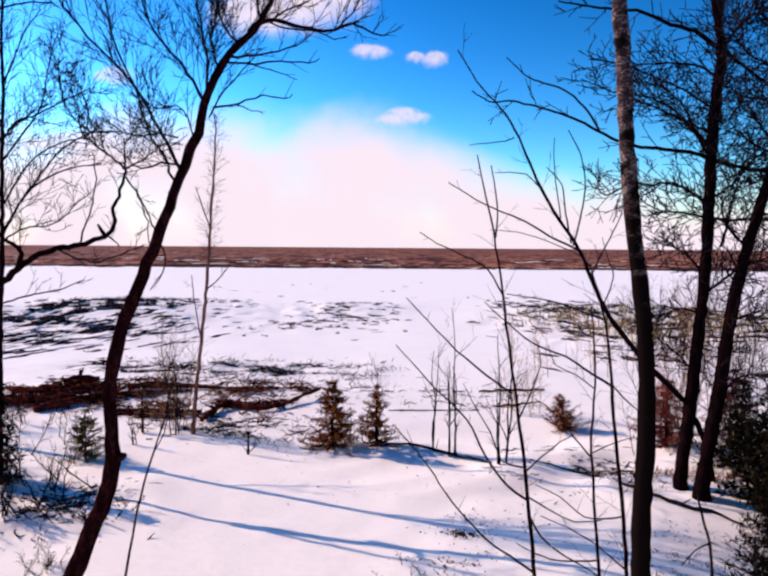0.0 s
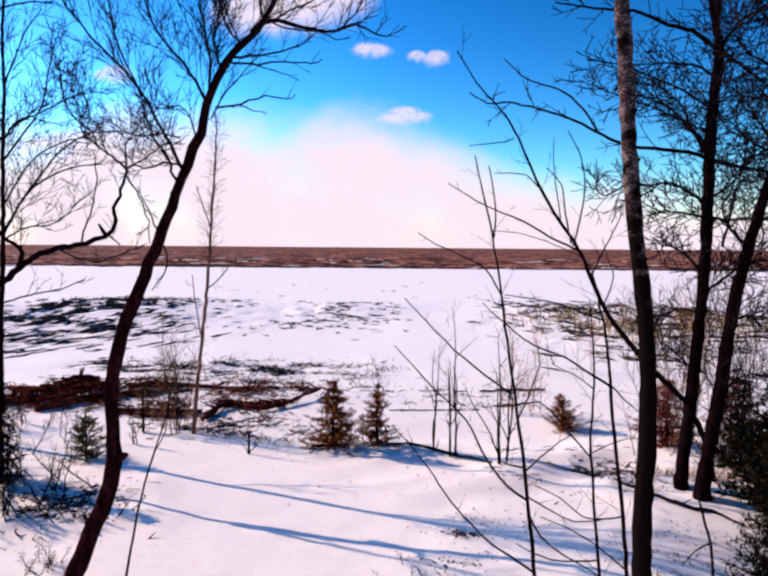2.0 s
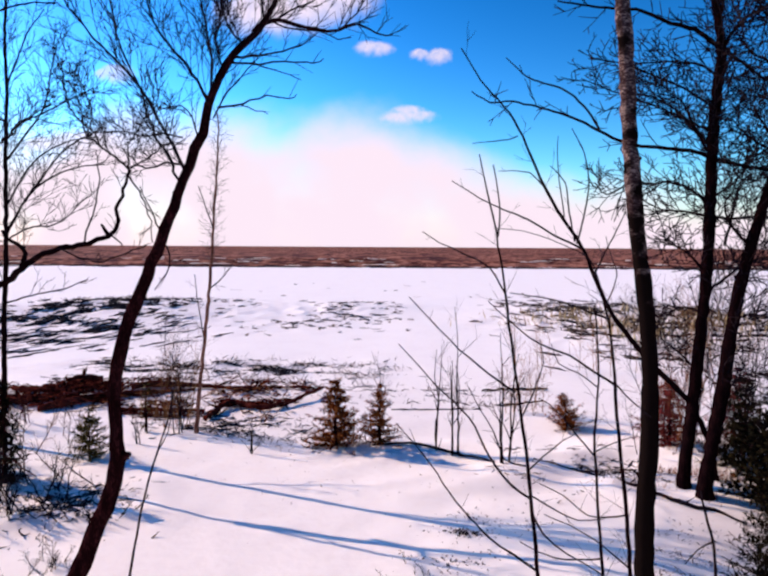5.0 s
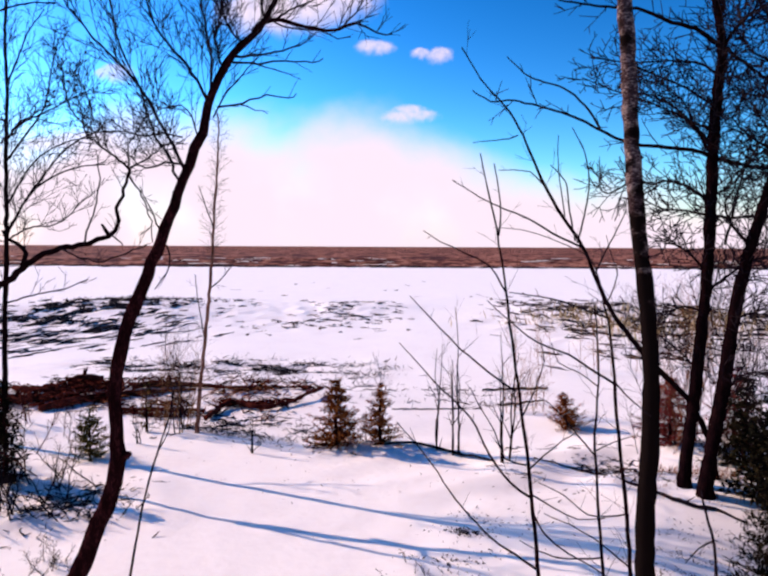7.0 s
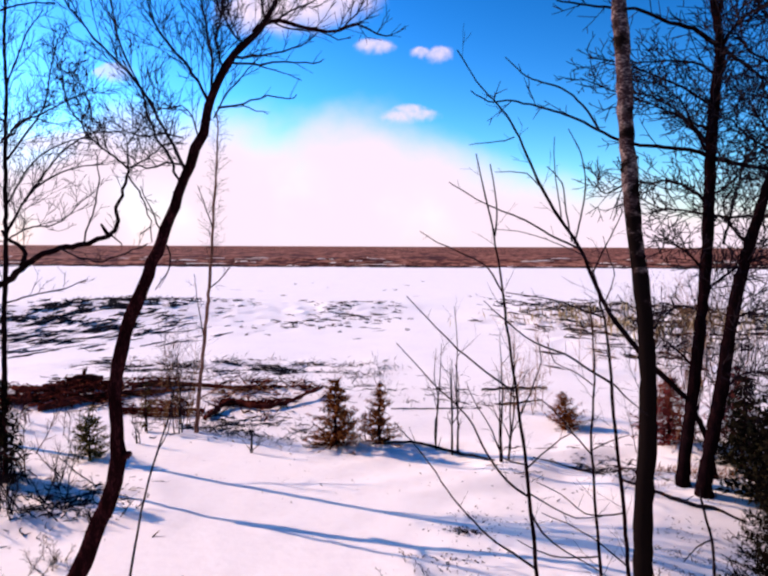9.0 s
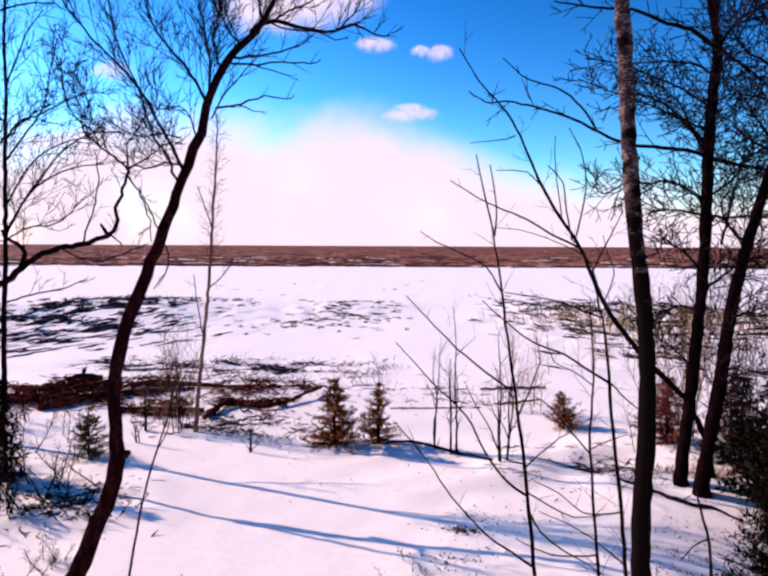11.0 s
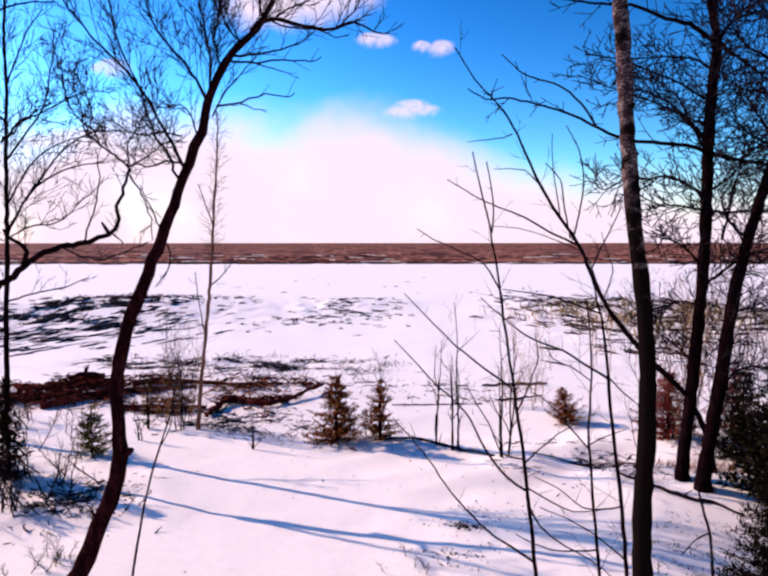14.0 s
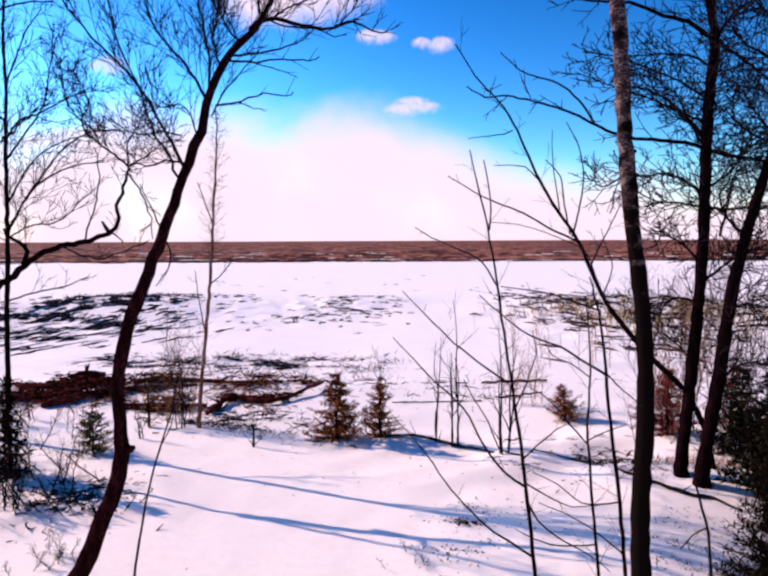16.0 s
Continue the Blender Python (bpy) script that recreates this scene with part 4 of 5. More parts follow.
edge_tree = tree("bare_tree", "thin dark bare tree with upswept fans of branches",
    [(-7.65, 12.60, -0.24, 0.0673), (-7.60, 12.60, 0.46, 0.0594), (-7.55, 12.60, 1.45, 0.0515), (-7.52, 12.60, 2.44, 0.0475), (-7.46, 12.60, 3.41, 0.0475), (-7.42, 12.60, 4.18, 0.0436), (-7.40, 12.60, 5.13, 0.0396), (-7.37, 12.60, 6.08, 0.0356), (-7.32, 12.60, 7.02, 0.0317), (-7.33, 12.60, 7.94, 0.0277), (-7.25, 12.60, 8.95, 0.0238), (-7.16, 12.60, 10.13, 0.0158)],
    [
        ([(-7.42, 12.60, 4.18, 0.0241), (-7.11, 12.52, 4.66, 0.0211), (-6.66, 12.44, 5.22, 0.0181), (-6.14, 12.36, 5.77, 0.0152), (-5.62, 12.28, 6.08, 0.0122), (-5.12, 12.20, 6.11, 0.0094)], 12, 0.6),
        ([(-7.40, 12.60, 4.23, 0.0241), (-7.02, 12.72, 4.96, 0.0207), (-6.59, 12.85, 5.36, 0.0172), (-6.06, 12.97, 5.57, 0.0137), (-5.67, 13.10, 5.63, 0.0100)], 10, 0.6),
        ([(-7.42, 12.60, 4.08, 0.0193), (-6.86, 12.40, 4.32, 0.0158), (-6.19, 12.20, 4.41, 0.0125), (-5.52, 12.00, 4.91, 0.0092)], 9, 0.5),
        ([(-7.39, 12.60, 5.61, 0.0241), (-7.07, 12.70, 6.10, 0.0207), (-6.72, 12.80, 6.69, 0.0172), (-6.60, 12.90, 7.47, 0.0136), (-6.49, 13.00, 8.07, 0.0100)], 14, 0.6),
        ([(-7.38, 12.60, 5.99, 0.0241), (-7.03, 12.47, 6.34, 0.0203), (-6.58, 12.35, 6.46, 0.0166), (-5.86, 12.22, 6.75, 0.0129), (-5.43, 12.10, 6.90, 0.0093)], 14, 0.6),
        ([(-7.33, 12.60, 7.02, 0.0193), (-6.96, 12.43, 7.62, 0.0159), (-6.67, 12.27, 8.02, 0.0125), (-6.30, 12.10, 8.32, 0.0093)], 6, 0.5),
        ([(-7.40, 12.60, 4.75, 0.0193), (-6.94, 12.80, 5.64, 0.0163), (-6.35, 13.00, 6.06, 0.0133), (-5.85, 13.20, 6.19, 0.0101)], 12, 0.55),
        ([(-7.48, 12.60, 2.83, 0.0193), (-7.07, 12.70, 2.97, 0.0162), (-6.43, 12.80, 3.11, 0.0131), (-5.98, 12.90, 3.30, 0.0099)], 5, 0.3),
    ], SHADED_BARK, 21, up=0.75, twig_r=0.007, spread=0.7, trunk_twigs=(40, 1.0), lo=0.45, sub=3, deep=2, reach=1.6, dense=1.15, thin=0.0062)

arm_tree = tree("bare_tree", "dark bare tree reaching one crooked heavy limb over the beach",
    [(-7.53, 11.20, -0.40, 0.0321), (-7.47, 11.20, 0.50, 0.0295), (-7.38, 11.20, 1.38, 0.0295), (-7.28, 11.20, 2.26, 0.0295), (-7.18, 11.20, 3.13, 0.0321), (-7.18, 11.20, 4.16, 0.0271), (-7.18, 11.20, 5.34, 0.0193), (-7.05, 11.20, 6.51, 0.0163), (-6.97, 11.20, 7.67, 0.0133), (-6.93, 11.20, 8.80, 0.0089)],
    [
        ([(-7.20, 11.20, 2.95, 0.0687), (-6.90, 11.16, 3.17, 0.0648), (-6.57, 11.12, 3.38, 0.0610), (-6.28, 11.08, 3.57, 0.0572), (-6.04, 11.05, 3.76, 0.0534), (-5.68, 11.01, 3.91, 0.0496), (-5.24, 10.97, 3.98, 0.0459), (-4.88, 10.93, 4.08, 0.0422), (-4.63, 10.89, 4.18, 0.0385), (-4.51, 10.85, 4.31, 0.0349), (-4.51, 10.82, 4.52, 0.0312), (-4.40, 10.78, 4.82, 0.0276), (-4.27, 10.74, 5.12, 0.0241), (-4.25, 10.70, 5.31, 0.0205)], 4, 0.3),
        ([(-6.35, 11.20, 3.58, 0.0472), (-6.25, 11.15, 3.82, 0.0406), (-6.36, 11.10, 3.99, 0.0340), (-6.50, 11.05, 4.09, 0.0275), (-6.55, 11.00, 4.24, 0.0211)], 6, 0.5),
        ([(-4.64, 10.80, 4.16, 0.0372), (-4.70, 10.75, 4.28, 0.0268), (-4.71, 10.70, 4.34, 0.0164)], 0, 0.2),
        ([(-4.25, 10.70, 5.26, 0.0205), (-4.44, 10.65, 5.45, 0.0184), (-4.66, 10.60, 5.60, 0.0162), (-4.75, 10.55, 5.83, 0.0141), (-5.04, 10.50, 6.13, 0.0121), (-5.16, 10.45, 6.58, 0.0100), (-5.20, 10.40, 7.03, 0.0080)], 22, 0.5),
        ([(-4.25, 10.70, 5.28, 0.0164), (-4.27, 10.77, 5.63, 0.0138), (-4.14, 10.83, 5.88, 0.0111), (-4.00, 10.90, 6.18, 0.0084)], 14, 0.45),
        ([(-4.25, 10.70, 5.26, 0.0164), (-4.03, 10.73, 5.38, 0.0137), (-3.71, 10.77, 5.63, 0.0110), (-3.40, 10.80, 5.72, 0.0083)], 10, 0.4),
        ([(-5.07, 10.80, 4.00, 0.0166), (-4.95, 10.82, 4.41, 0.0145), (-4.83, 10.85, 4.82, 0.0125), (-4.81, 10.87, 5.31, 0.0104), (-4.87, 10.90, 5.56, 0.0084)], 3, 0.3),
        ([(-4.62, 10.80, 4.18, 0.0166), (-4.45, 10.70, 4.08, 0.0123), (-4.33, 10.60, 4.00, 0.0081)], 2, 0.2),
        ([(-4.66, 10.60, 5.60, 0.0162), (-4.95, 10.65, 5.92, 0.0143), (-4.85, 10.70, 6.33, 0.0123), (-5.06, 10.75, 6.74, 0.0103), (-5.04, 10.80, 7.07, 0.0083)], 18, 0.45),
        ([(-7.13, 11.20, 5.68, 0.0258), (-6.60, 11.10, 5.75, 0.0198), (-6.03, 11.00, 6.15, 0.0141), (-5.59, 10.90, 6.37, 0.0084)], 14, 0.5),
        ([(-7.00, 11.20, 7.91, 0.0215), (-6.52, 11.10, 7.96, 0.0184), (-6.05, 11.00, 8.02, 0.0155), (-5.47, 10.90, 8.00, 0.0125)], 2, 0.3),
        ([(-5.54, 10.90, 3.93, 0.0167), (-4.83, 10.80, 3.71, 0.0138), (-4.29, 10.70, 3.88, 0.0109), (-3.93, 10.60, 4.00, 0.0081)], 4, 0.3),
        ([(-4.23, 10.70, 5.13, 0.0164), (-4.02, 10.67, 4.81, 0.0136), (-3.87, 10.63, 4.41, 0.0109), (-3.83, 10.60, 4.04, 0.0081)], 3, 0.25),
    ], SHADED_BARK, 22, wobble=0.016, knots=4, up=0.65, twig_r=0.006, spread=0.75, trunk_twigs=(26, 0.8), lo=0.5, sub=3, deep=2, reach=1.6, dense=1.0, thin=0.0056)

slender_birch = tree("sapling", "slender pale young birch with a wispy twig top",
    [(-4.01, 13.50, -0.09, 0.0467), (-3.96, 13.50, 0.55, 0.0424), (-3.88, 13.50, 1.29, 0.0382), (-3.79, 13.50, 2.14, 0.0361), (-3.70, 13.50, 2.97, 0.0339), (-3.63, 13.50, 3.80, 0.0297), (-3.57, 13.50, 4.73, 0.0255), (-3.51, 13.50, 5.54, 0.0212), (-3.47, 13.50, 6.25, 0.0170), (-3.48, 13.50, 6.75, 0.0127)],
    [
        ([(-3.79, 13.50, 1.93, 0.0155), (-3.90, 13.60, 2.33, 0.0130), (-3.99, 13.70, 2.74, 0.0105), (-4.09, 13.80, 3.37, 0.0079)], 3, 0.3),
        ([(-3.69, 13.50, 3.08, 0.0155), (-3.39, 13.65, 3.38, 0.0118), (-3.22, 13.80, 3.69, 0.0079)], 4, 0.3),
        ([(-3.59, 13.50, 4.32, 0.0155), (-3.71, 13.35, 4.82, 0.0115), (-3.81, 13.20, 5.21, 0.0076)], 5, 0.3),
    ], YOUNG_BIRCH, 23, TWIG, up=-0.1, twig_r=0.004, spread=0.8, trunk_twigs=(70, 0.42), lo=0.55, sub=3, thin=0.0036, sides=8, category="sapling")


# ---- conifers, shrubs and drift ----
spruce("young_spruce", "young spruce with browned needles standing in snow", -0.96, 12.65, 1.5, 0.66, BROWN_NEEDLES, 31, "young spruces", tiers=14, per=15, width=0.015, droop=0.45)
spruce("young_spruce", "thin young spruce with dull green-brown needles in snow", -0.07, 12.86, 1.35, 0.45, BROWN_NEEDLES, 32, "young spruces", tiers=13, per=11, width=0.014, droop=0.1)
spruce("young_spruce", "small rusty young spruce leaning in snow", 4.14, 14.15, 0.85, 0.55, BROWN_NEEDLES, 33, "young spruces", tiers=11, per=12, lean=-0.12)
spruce("dark_spruce", "dark bushy spruce in deep shade", -6.22, 10.3, 1.8, 0.32, SHADED_NEEDLES, 34, "dark spruces", tiers=18, per=8, needle=0.09, width=0.02)
spruce("dark_spruce", "dark bushy spruce among bare trunks", -7.1, 10.9, 1.7, 0.55, SHADED_NEEDLES, 35, "dark spruces", tiers=18, per=8, needle=0.09, width=0.016)
spruce("dark_spruce", "tall dark spruce in deep shade beside a bank", 4.62, 6.9, 3.6, 0.64, SHADED_NEEDLES, 36, "dark spruces", tiers=34, per=32, needle=0.07, width=0.011)
spruce("dark_spruce", "dark spruce behind bare trunks", 6.3, 9.6, 2.5, 1.0, SHADED_NEEDLES, 37, "dark spruces", tiers=26, per=15, needle=0.1, width=0.03)
spruce("rusty_spruce", "small rusty spruce among bare trunks", 5.75, 12.6, 1.5, 0.75, RUST_NEEDLES, 38, "young spruces", tiers=16, per=15)
spruce("rusty_spruce", "small rusty spruce behind bare trunks", 7.2, 12.9, 1.7, 0.7, RUST_NEEDLES, 39, "young spruces", tiers=14, per=8)
spruce("dark_spruce", "small dark spruce under bare trunks", 6.5, 11.3, 1.7, 0.7, SHADED_NEEDLES, 42, "dark spruces", tiers=15, per=13, needle=0.09, width=0.016)
spruce("small_spruce", "sparse small dark spruce beside a leaning trunk", -5.50, 11.78, 1.05, 0.42, NEEDLES, 40, "young spruces", tiers=11, per=10, width=0.015)
spruce("small_spruce", "sparse yellowish spruce seedling among litter", -5.09, 13.54, 1.25, 0.16, NEEDLES, 41, "young spruces", tiers=9, per=4)
stem_clump("bare_shrub", "tall bare stems rising from snow", 1.42, 12.16, 4, 2.9, SHADED_BARK, 60, spread=0.07, lean=0.03, r=0.022, twig=3, group="bare shrubs")
stem_clump("bare_shrub", "thin bare stems rising from snow", 1.08, 12.46, 2, 2.6, SHADED_BARK, 61, spread=0.03, lean=0.02, r=0.02, twig=2, group="bare shrubs")
stem_clump("bare_shrub", "tall bare stems rising from snow", 2.30, 11.62, 4, 2.6, SHADED_BARK, 62, spread=0.1, lean=0.05, r=0.022, twig=3, group="bare shrubs")
stem_clump("bare_shrub", "single thin bare stem in snow", -0.10, 12.76, 1, 2.7, SHADED_BARK, 63, spread=0.02, lean=0.02, r=0.014, twig=5, group="bare shrubs")
stem_clump("bare_shrub", "tan bare shrub of upright stems", -4.50, 14.00, 9, 1.9, TAN_TWIG, 64, spread=0.16, lean=0.1, r=0.01, twig=9, group="bare shrubs")
stem_clump("bare_shrub", "tan bare shrub of upright stems", -4.25, 13.55, 5, 2.5, TWIG, 65, spread=0.1, lean=0.07, r=0.014, twig=10, group="bare shrubs")
stem_clump("bare_shrub", "short bare shoots in snow", -4.92, 12.68, 3, 0.9, SHADED_BARK, 66, spread=0.06, lean=0.08, r=0.014, twig=5, group="bare shrubs")
stem_clump("bare_shrub", "short bare shoots in snow", -2.53, 12.11, 2, 0.7, SHADED_BARK, 67, spread=0.03, lean=0.05, r=0.016, twig=4, group="bare shrubs")
stem_clump("bare_shrub", "low tan shrub among litter", -4.88, 14.31, 6, 0.8, TAN_TWIG, 68, spread=0.25, lean=0.15, r=0.008, twig=6, group="bare shrubs")
stem_clump("bare_shrub", "yellow-tan bare shrub in snow", 3.49, 15.33, 9, 1.5, TAN_TWIG, 69, spread=0.25, lean=0.14, r=0.01, twig=8, group="bare shrubs")
stem_clump("bare_shrub", "yellow-tan bare shrub in snow", 5.28, 20.22, 5, 1.9, TAN_TWIG, 70, spread=0.5, lean=0.12, r=0.011, twig=8, group="bare shrubs")
stem_clump("bare_shrub", "yellow-tan bare shrub in snow", 6.94, 20.26, 5, 1.9, TAN_TWIG, 71, spread=0.7, lean=0.14, r=0.011, twig=8, group="bare shrubs")
stem_clump("bare_shrub", "dark tangle of bare shoots", 5.31, 12.08, 4, 1.8, TWIG, 72, spread=0.4, lean=0.2, r=0.009, twig=9, group="bare shrubs")
stem_clump("bare_shrub", "dark tangle of bare shoots", 6.78, 12.10, 10, 2.6, TWIG, 73, spread=0.5, lean=0.22, r=0.01, twig=11, group="bare shrubs")
stem_clump("bare_shrub", "dark tangle of bare shoots", 7.18, 14.95, 10, 2.6, TWIG, 74, spread=0.6, lean=0.2, r=0.011, twig=10, group="bare shrubs")
stem_clump("bare_shrub", "dun tangle of bare shoots", 9.50, 17.56, 10, 3.2, TAN_TWIG, 75, spread=0.8, lean=0.2, r=0.012, twig=10, group="bare shrubs")
stem_clump("bare_shrub", "dark tangle of bare shoots", 8.92, 20.31, 9, 2.6, TWIG, 76, spread=0.8, lean=0.22, r=0.014, twig=10, group="bare shrubs")
stem_clump("bare_shrub", "dark tangle of bare shoots", 9.93, 16.45, 10, 3.0, TWIG, 77, spread=0.7, lean=0.2, r=0.012, twig=10, group="bare shrubs")
stem_clump("bare_shrub", "dark tangle of bare shoots", 11.90, 24.18, 8, 3.4, TWIG, 78, spread=1.2, lean=0.25, r=0.011, twig=8, group="bare shrubs")
stem_clump("bare_shrub", "dark tangle of bare shoots", 15.23, 26.77, 8, 3.8, TWIG, 79, spread=1.4, lean=0.25, r=0.011, twig=8, group="bare shrubs")
stem_clump("bare_shrub", "rusty brush of withered shoots", 5.97, 13.02, 10, 2.0, OLD_LEAF, 80, spread=0.45, lean=0.2, r=0.009, twig=12, group="bare shrubs")
stem_clump("bare_shrub", "dark low tangle of bare shoots", 10.31, 28.04, 10, 2.2, TWIG, 81, spread=1.2, lean=0.3, r=0.014, twig=8, group="bare shrubs")
stem_clump("bare_shrub", "dark tangle of bare shoots", 6.69, 11.29, 7, 2.4, TWIG, 82, spread=0.6, lean=0.3, r=0.01, twig=12, group="bare shrubs")
stem_clump("bare_shrub", "low dark brush under trees", -8.02, 13.86, 12, 0.9, LITTER, 83, spread=0.5, lean=0.4, r=0.012, twig=10, group="bare shrubs")
stem_clump("bare_shrub", "low dark brush under trees", -6.58, 11.10, 12, 0.9, LITTER, 84, spread=0.4, lean=0.5, r=0.012, twig=10, group="bare shrubs")
stem_clump("bare_shrub", "low dark brush under trees", -5.73, 9.42, 16, 0.9, TWIG, 85, spread=0.3, lean=0.4, r=0.014, twig=10, group="bare shrubs")
stem_clump("bare_shrub", "low dark brush between young spruces", -0.45, 12.98, 10, 0.55, LITTER, 86, spread=0.28, lean=0.4, r=0.01, twig=9, group="bare shrubs")
stem_clump("bare_shrub", "low dark brush sprawling on snow", -4.92, 9.61, 5, 0.35, TWIG, 87, spread=0.5, lean=0.6, r=0.014, twig=10, group="bare shrubs")
stem_clump("bare_shrub", "low dark brush sprawling on snow", -3.95, 9.09, 8, 0.3, TWIG, 88, spread=0.35, lean=0.6, r=0.011, twig=8, group="bare shrubs")
stem_clump("bare_shrub", "low dark brush sprawling on snow", -5.06, 10.21, 4, 0.9, TWIG, 89, spread=0.4, lean=0.5, r=0.014, twig=8, group="bare shrubs")
stem_clump("bare_shrub", "low dark brush under trees", -7.22, 12.81, 8, 1.1, TWIG, 90, spread=0.5, lean=0.3, r=0.01, twig=8, group="bare shrubs")
stem_clump("bare_shrub", "low twiggy brush poking out of snow", -4.13, 7.61, 14, 0.35, TWIG, 91, spread=0.2, lean=0.4, r=0.006, twig=8, group="bare shrubs")
stem_clump("bare_shrub", "low twiggy brush poking out of snow", 0.54, 7.65, 9, 0.24, TWIG, 92, spread=0.2, lean=0.5, r=0.005, twig=4, group="bare shrubs")


def drift_log(rows, label, mat, seed, bumps=3):
    """A weathered log half sunk in snow, with broken branch stubs."""
    rng = np.random.default_rng(seed)
    bx, by = rows[0][0], rows[0][1]
    z = ground_z(bx, by)
    t = thing("driftwood_log", (bx, by, z), label, "driftwood", "driftwood along the beach")
    pts = [(x - bx, y - by, ground_z(x, y) - z + r * 0.5 + up, r) for x, y, up, r in rows]
    ln = smoothed(pts, rng, wobble=0.012)
    ln[:, 3] *= 1 + rng.normal(0, 0.08, len(ln))
    s = Shape()
    s.tube(ln[:, :3], ln[:, 3], 9)
    part("log", s, mat, t)
    for _ in range(bumps):
        i = rng.integers(1, len(ln) - 1)
        d = np.array([*rng.normal(0, 0.6, 2), rng.uniform(0.3, 1.0)])
        s = Shape()
        q = ln[i, :3]
        s.tube([q, q + d * 0.12, q + d * rng.uniform(0.2, 0.4)], [ln[i, 3] * 0.4, ln[i, 3] * 0.28, ln[i, 3] * 0.12], 5)
        part("branch_stub", s, mat, t)
    return t


drift_log([(-8.21, 15.02, 0.02, 0.08), (-7.87, 15.49, 0.05, 0.1), (-7.34, 16.20, 0.03, 0.09), (-6.33, 16.54, 0.03, 0.07), (-5.03, 16.90, 0, 0.05)], "long dark driftwood log half sunk in snow", LITTER, 1, 4)
drift_log([(-8.57, 17.17, 0.1, 0.12), (-8.18, 17.48, 0.12, 0.13), (-7.83, 17.67, 0.1, 0.1)], "thick dark driftwood stump lying on snow", LITTER, 2, 3)
drift_log([(-4.07, 14.41, 0.03, 0.07), (-3.79, 15.57, 0.1, 0.07), (-2.89, 15.30, 0.06, 0.06), (-2.26, 15.89, 0.1, 0.05), (-1.61, 16.86, 0.15, 0.04)], "crooked dark driftwood branch over snow", LITTER, 3, 5)
drift_log([(2.73, 17.41, 0.02, 0.025), (3.64, 17.55, 0.03, 0.035), (4.59, 17.63, 0.03, 0.03)], "straight thin driftwood pole on snow", TWIG, 4, 1)
drift_log([(0.21, 15.46, 0.0, 0.016), (1.17, 15.52, 0.0, 0.022), (2.45, 15.60, 0.0, 0.016)], "straight thin driftwood pole on snow", TWIG, 5, 1)
drift_log([(2.91, 15.90, 0.02, 0.025), (3.30, 15.90, 0.03, 0.03), (4.12, 16.22, 0.05, 0.02)], "short driftwood stick on snow", TWIG, 6, 1)
drift_log([(-6.74, 16.92, 0.05, 0.07), (-6.06, 17.23, 0.08, 0.08), (-4.81, 17.08, 0.05, 0.06), (-3.46, 16.93, 0.05, 0.05)], "dark driftwood log half sunk in snow", LITTER, 7, 4)
drift_log([(-9.86, 16.86, 0.05, 0.07), (-8.88, 16.49, 0.1, 0.08), (-8.35, 16.72, 0.08, 0.06)], "dark driftwood heap log in snow", LITTER, 8, 4)
drift_log([(2.80, 11.62, 0.0, 0.016), (3.61, 11.05, 0.02, 0.02), (4.19, 10.33, 0.02, 0.025), (4.69, 9.66, 0.03, 0.03), (5.07, 9.51, 0.02, 0.028), (5.39, 9.20, 0.0, 0.02)], "long thin fallen branch lying on snow", TWIG, 10, 5)
drift_log([(-0.22, 12.66, 0.0, 0.02), (0.67, 12.74, 0.03, 0.025), (1.40, 12.16, 0.02, 0.025), (2.07, 11.61, 0.0, 0.02)], "thin fallen branch lying on snow", TWIG, 11, 4)
drift_log([(-6.32, 15.24, 0.02, 0.05), (-5.19, 15.08, 0.03, 0.05), (-4.29, 15.19, 0.02, 0.04)], "thin dark driftwood stick in snow", LITTER, 9, 2)


def band(x0, y0, x1, y1, wide):
    """Places along a line, denser in clumps."""
    def place(rng):
        while True:
            u = rng.random()
            x, y = x0 + (x1 - x0) * u + rng.normal(0, wide * 0.3), y0 + (y1 - y0) * u + rng.normal(0, wide)
            if noise.noise((x * 0.7, y * 3.2, 7.0)) + rng.uniform(-0.15, 0.3) > 0.16:
                return x, y
    return place


def patch(cx, cy, rx, ry, streak=2.5):
    """Places in an uneven oval, gathered in streaks along the wind."""
    def place(rng):
        while True:
            x, y = cx + rng.normal(0, rx * 0.5), cy + rng.normal(0, ry * 0.5)
            if noise.noise((x * 0.5, (y + 0.25 * x) * streak * 0.5, 2.0)) + rng.uniform(-0.2, 0.3) > 0.08:
                return x, y
    return place


scatter("drift_litter", "dark brown drift litter of sticks and weed on snow", "litter", LITTER, 101, 600, band(-10.41, 17.13, -1.79, 17.32, 0.2), 0.26, lift=0.08, flat=0.85, fat=1.4)
scatter("drift_litter", "dark brown drift litter of sticks and weed on snow", "litter", LITTER, 107, 600, band(-9.68, 15.90, -2.00, 15.80, 0.22), 0.26, lift=0.1, flat=0.85, fat=1.4)
scatter("drift_litter", "thin line of dark sticks on snow", "litter", LITTER, 108, 380, band(-6.28, 14.88, -2.55, 14.69, 0.15), 0.22, lift=0.04)
scatter("drift_litter", "thin line of dark sticks on snow", "litter", LITTER, 109, 350, band(-8.03, 18.71, -2.33, 18.44, 0.2), 0.22, lift=0.04)
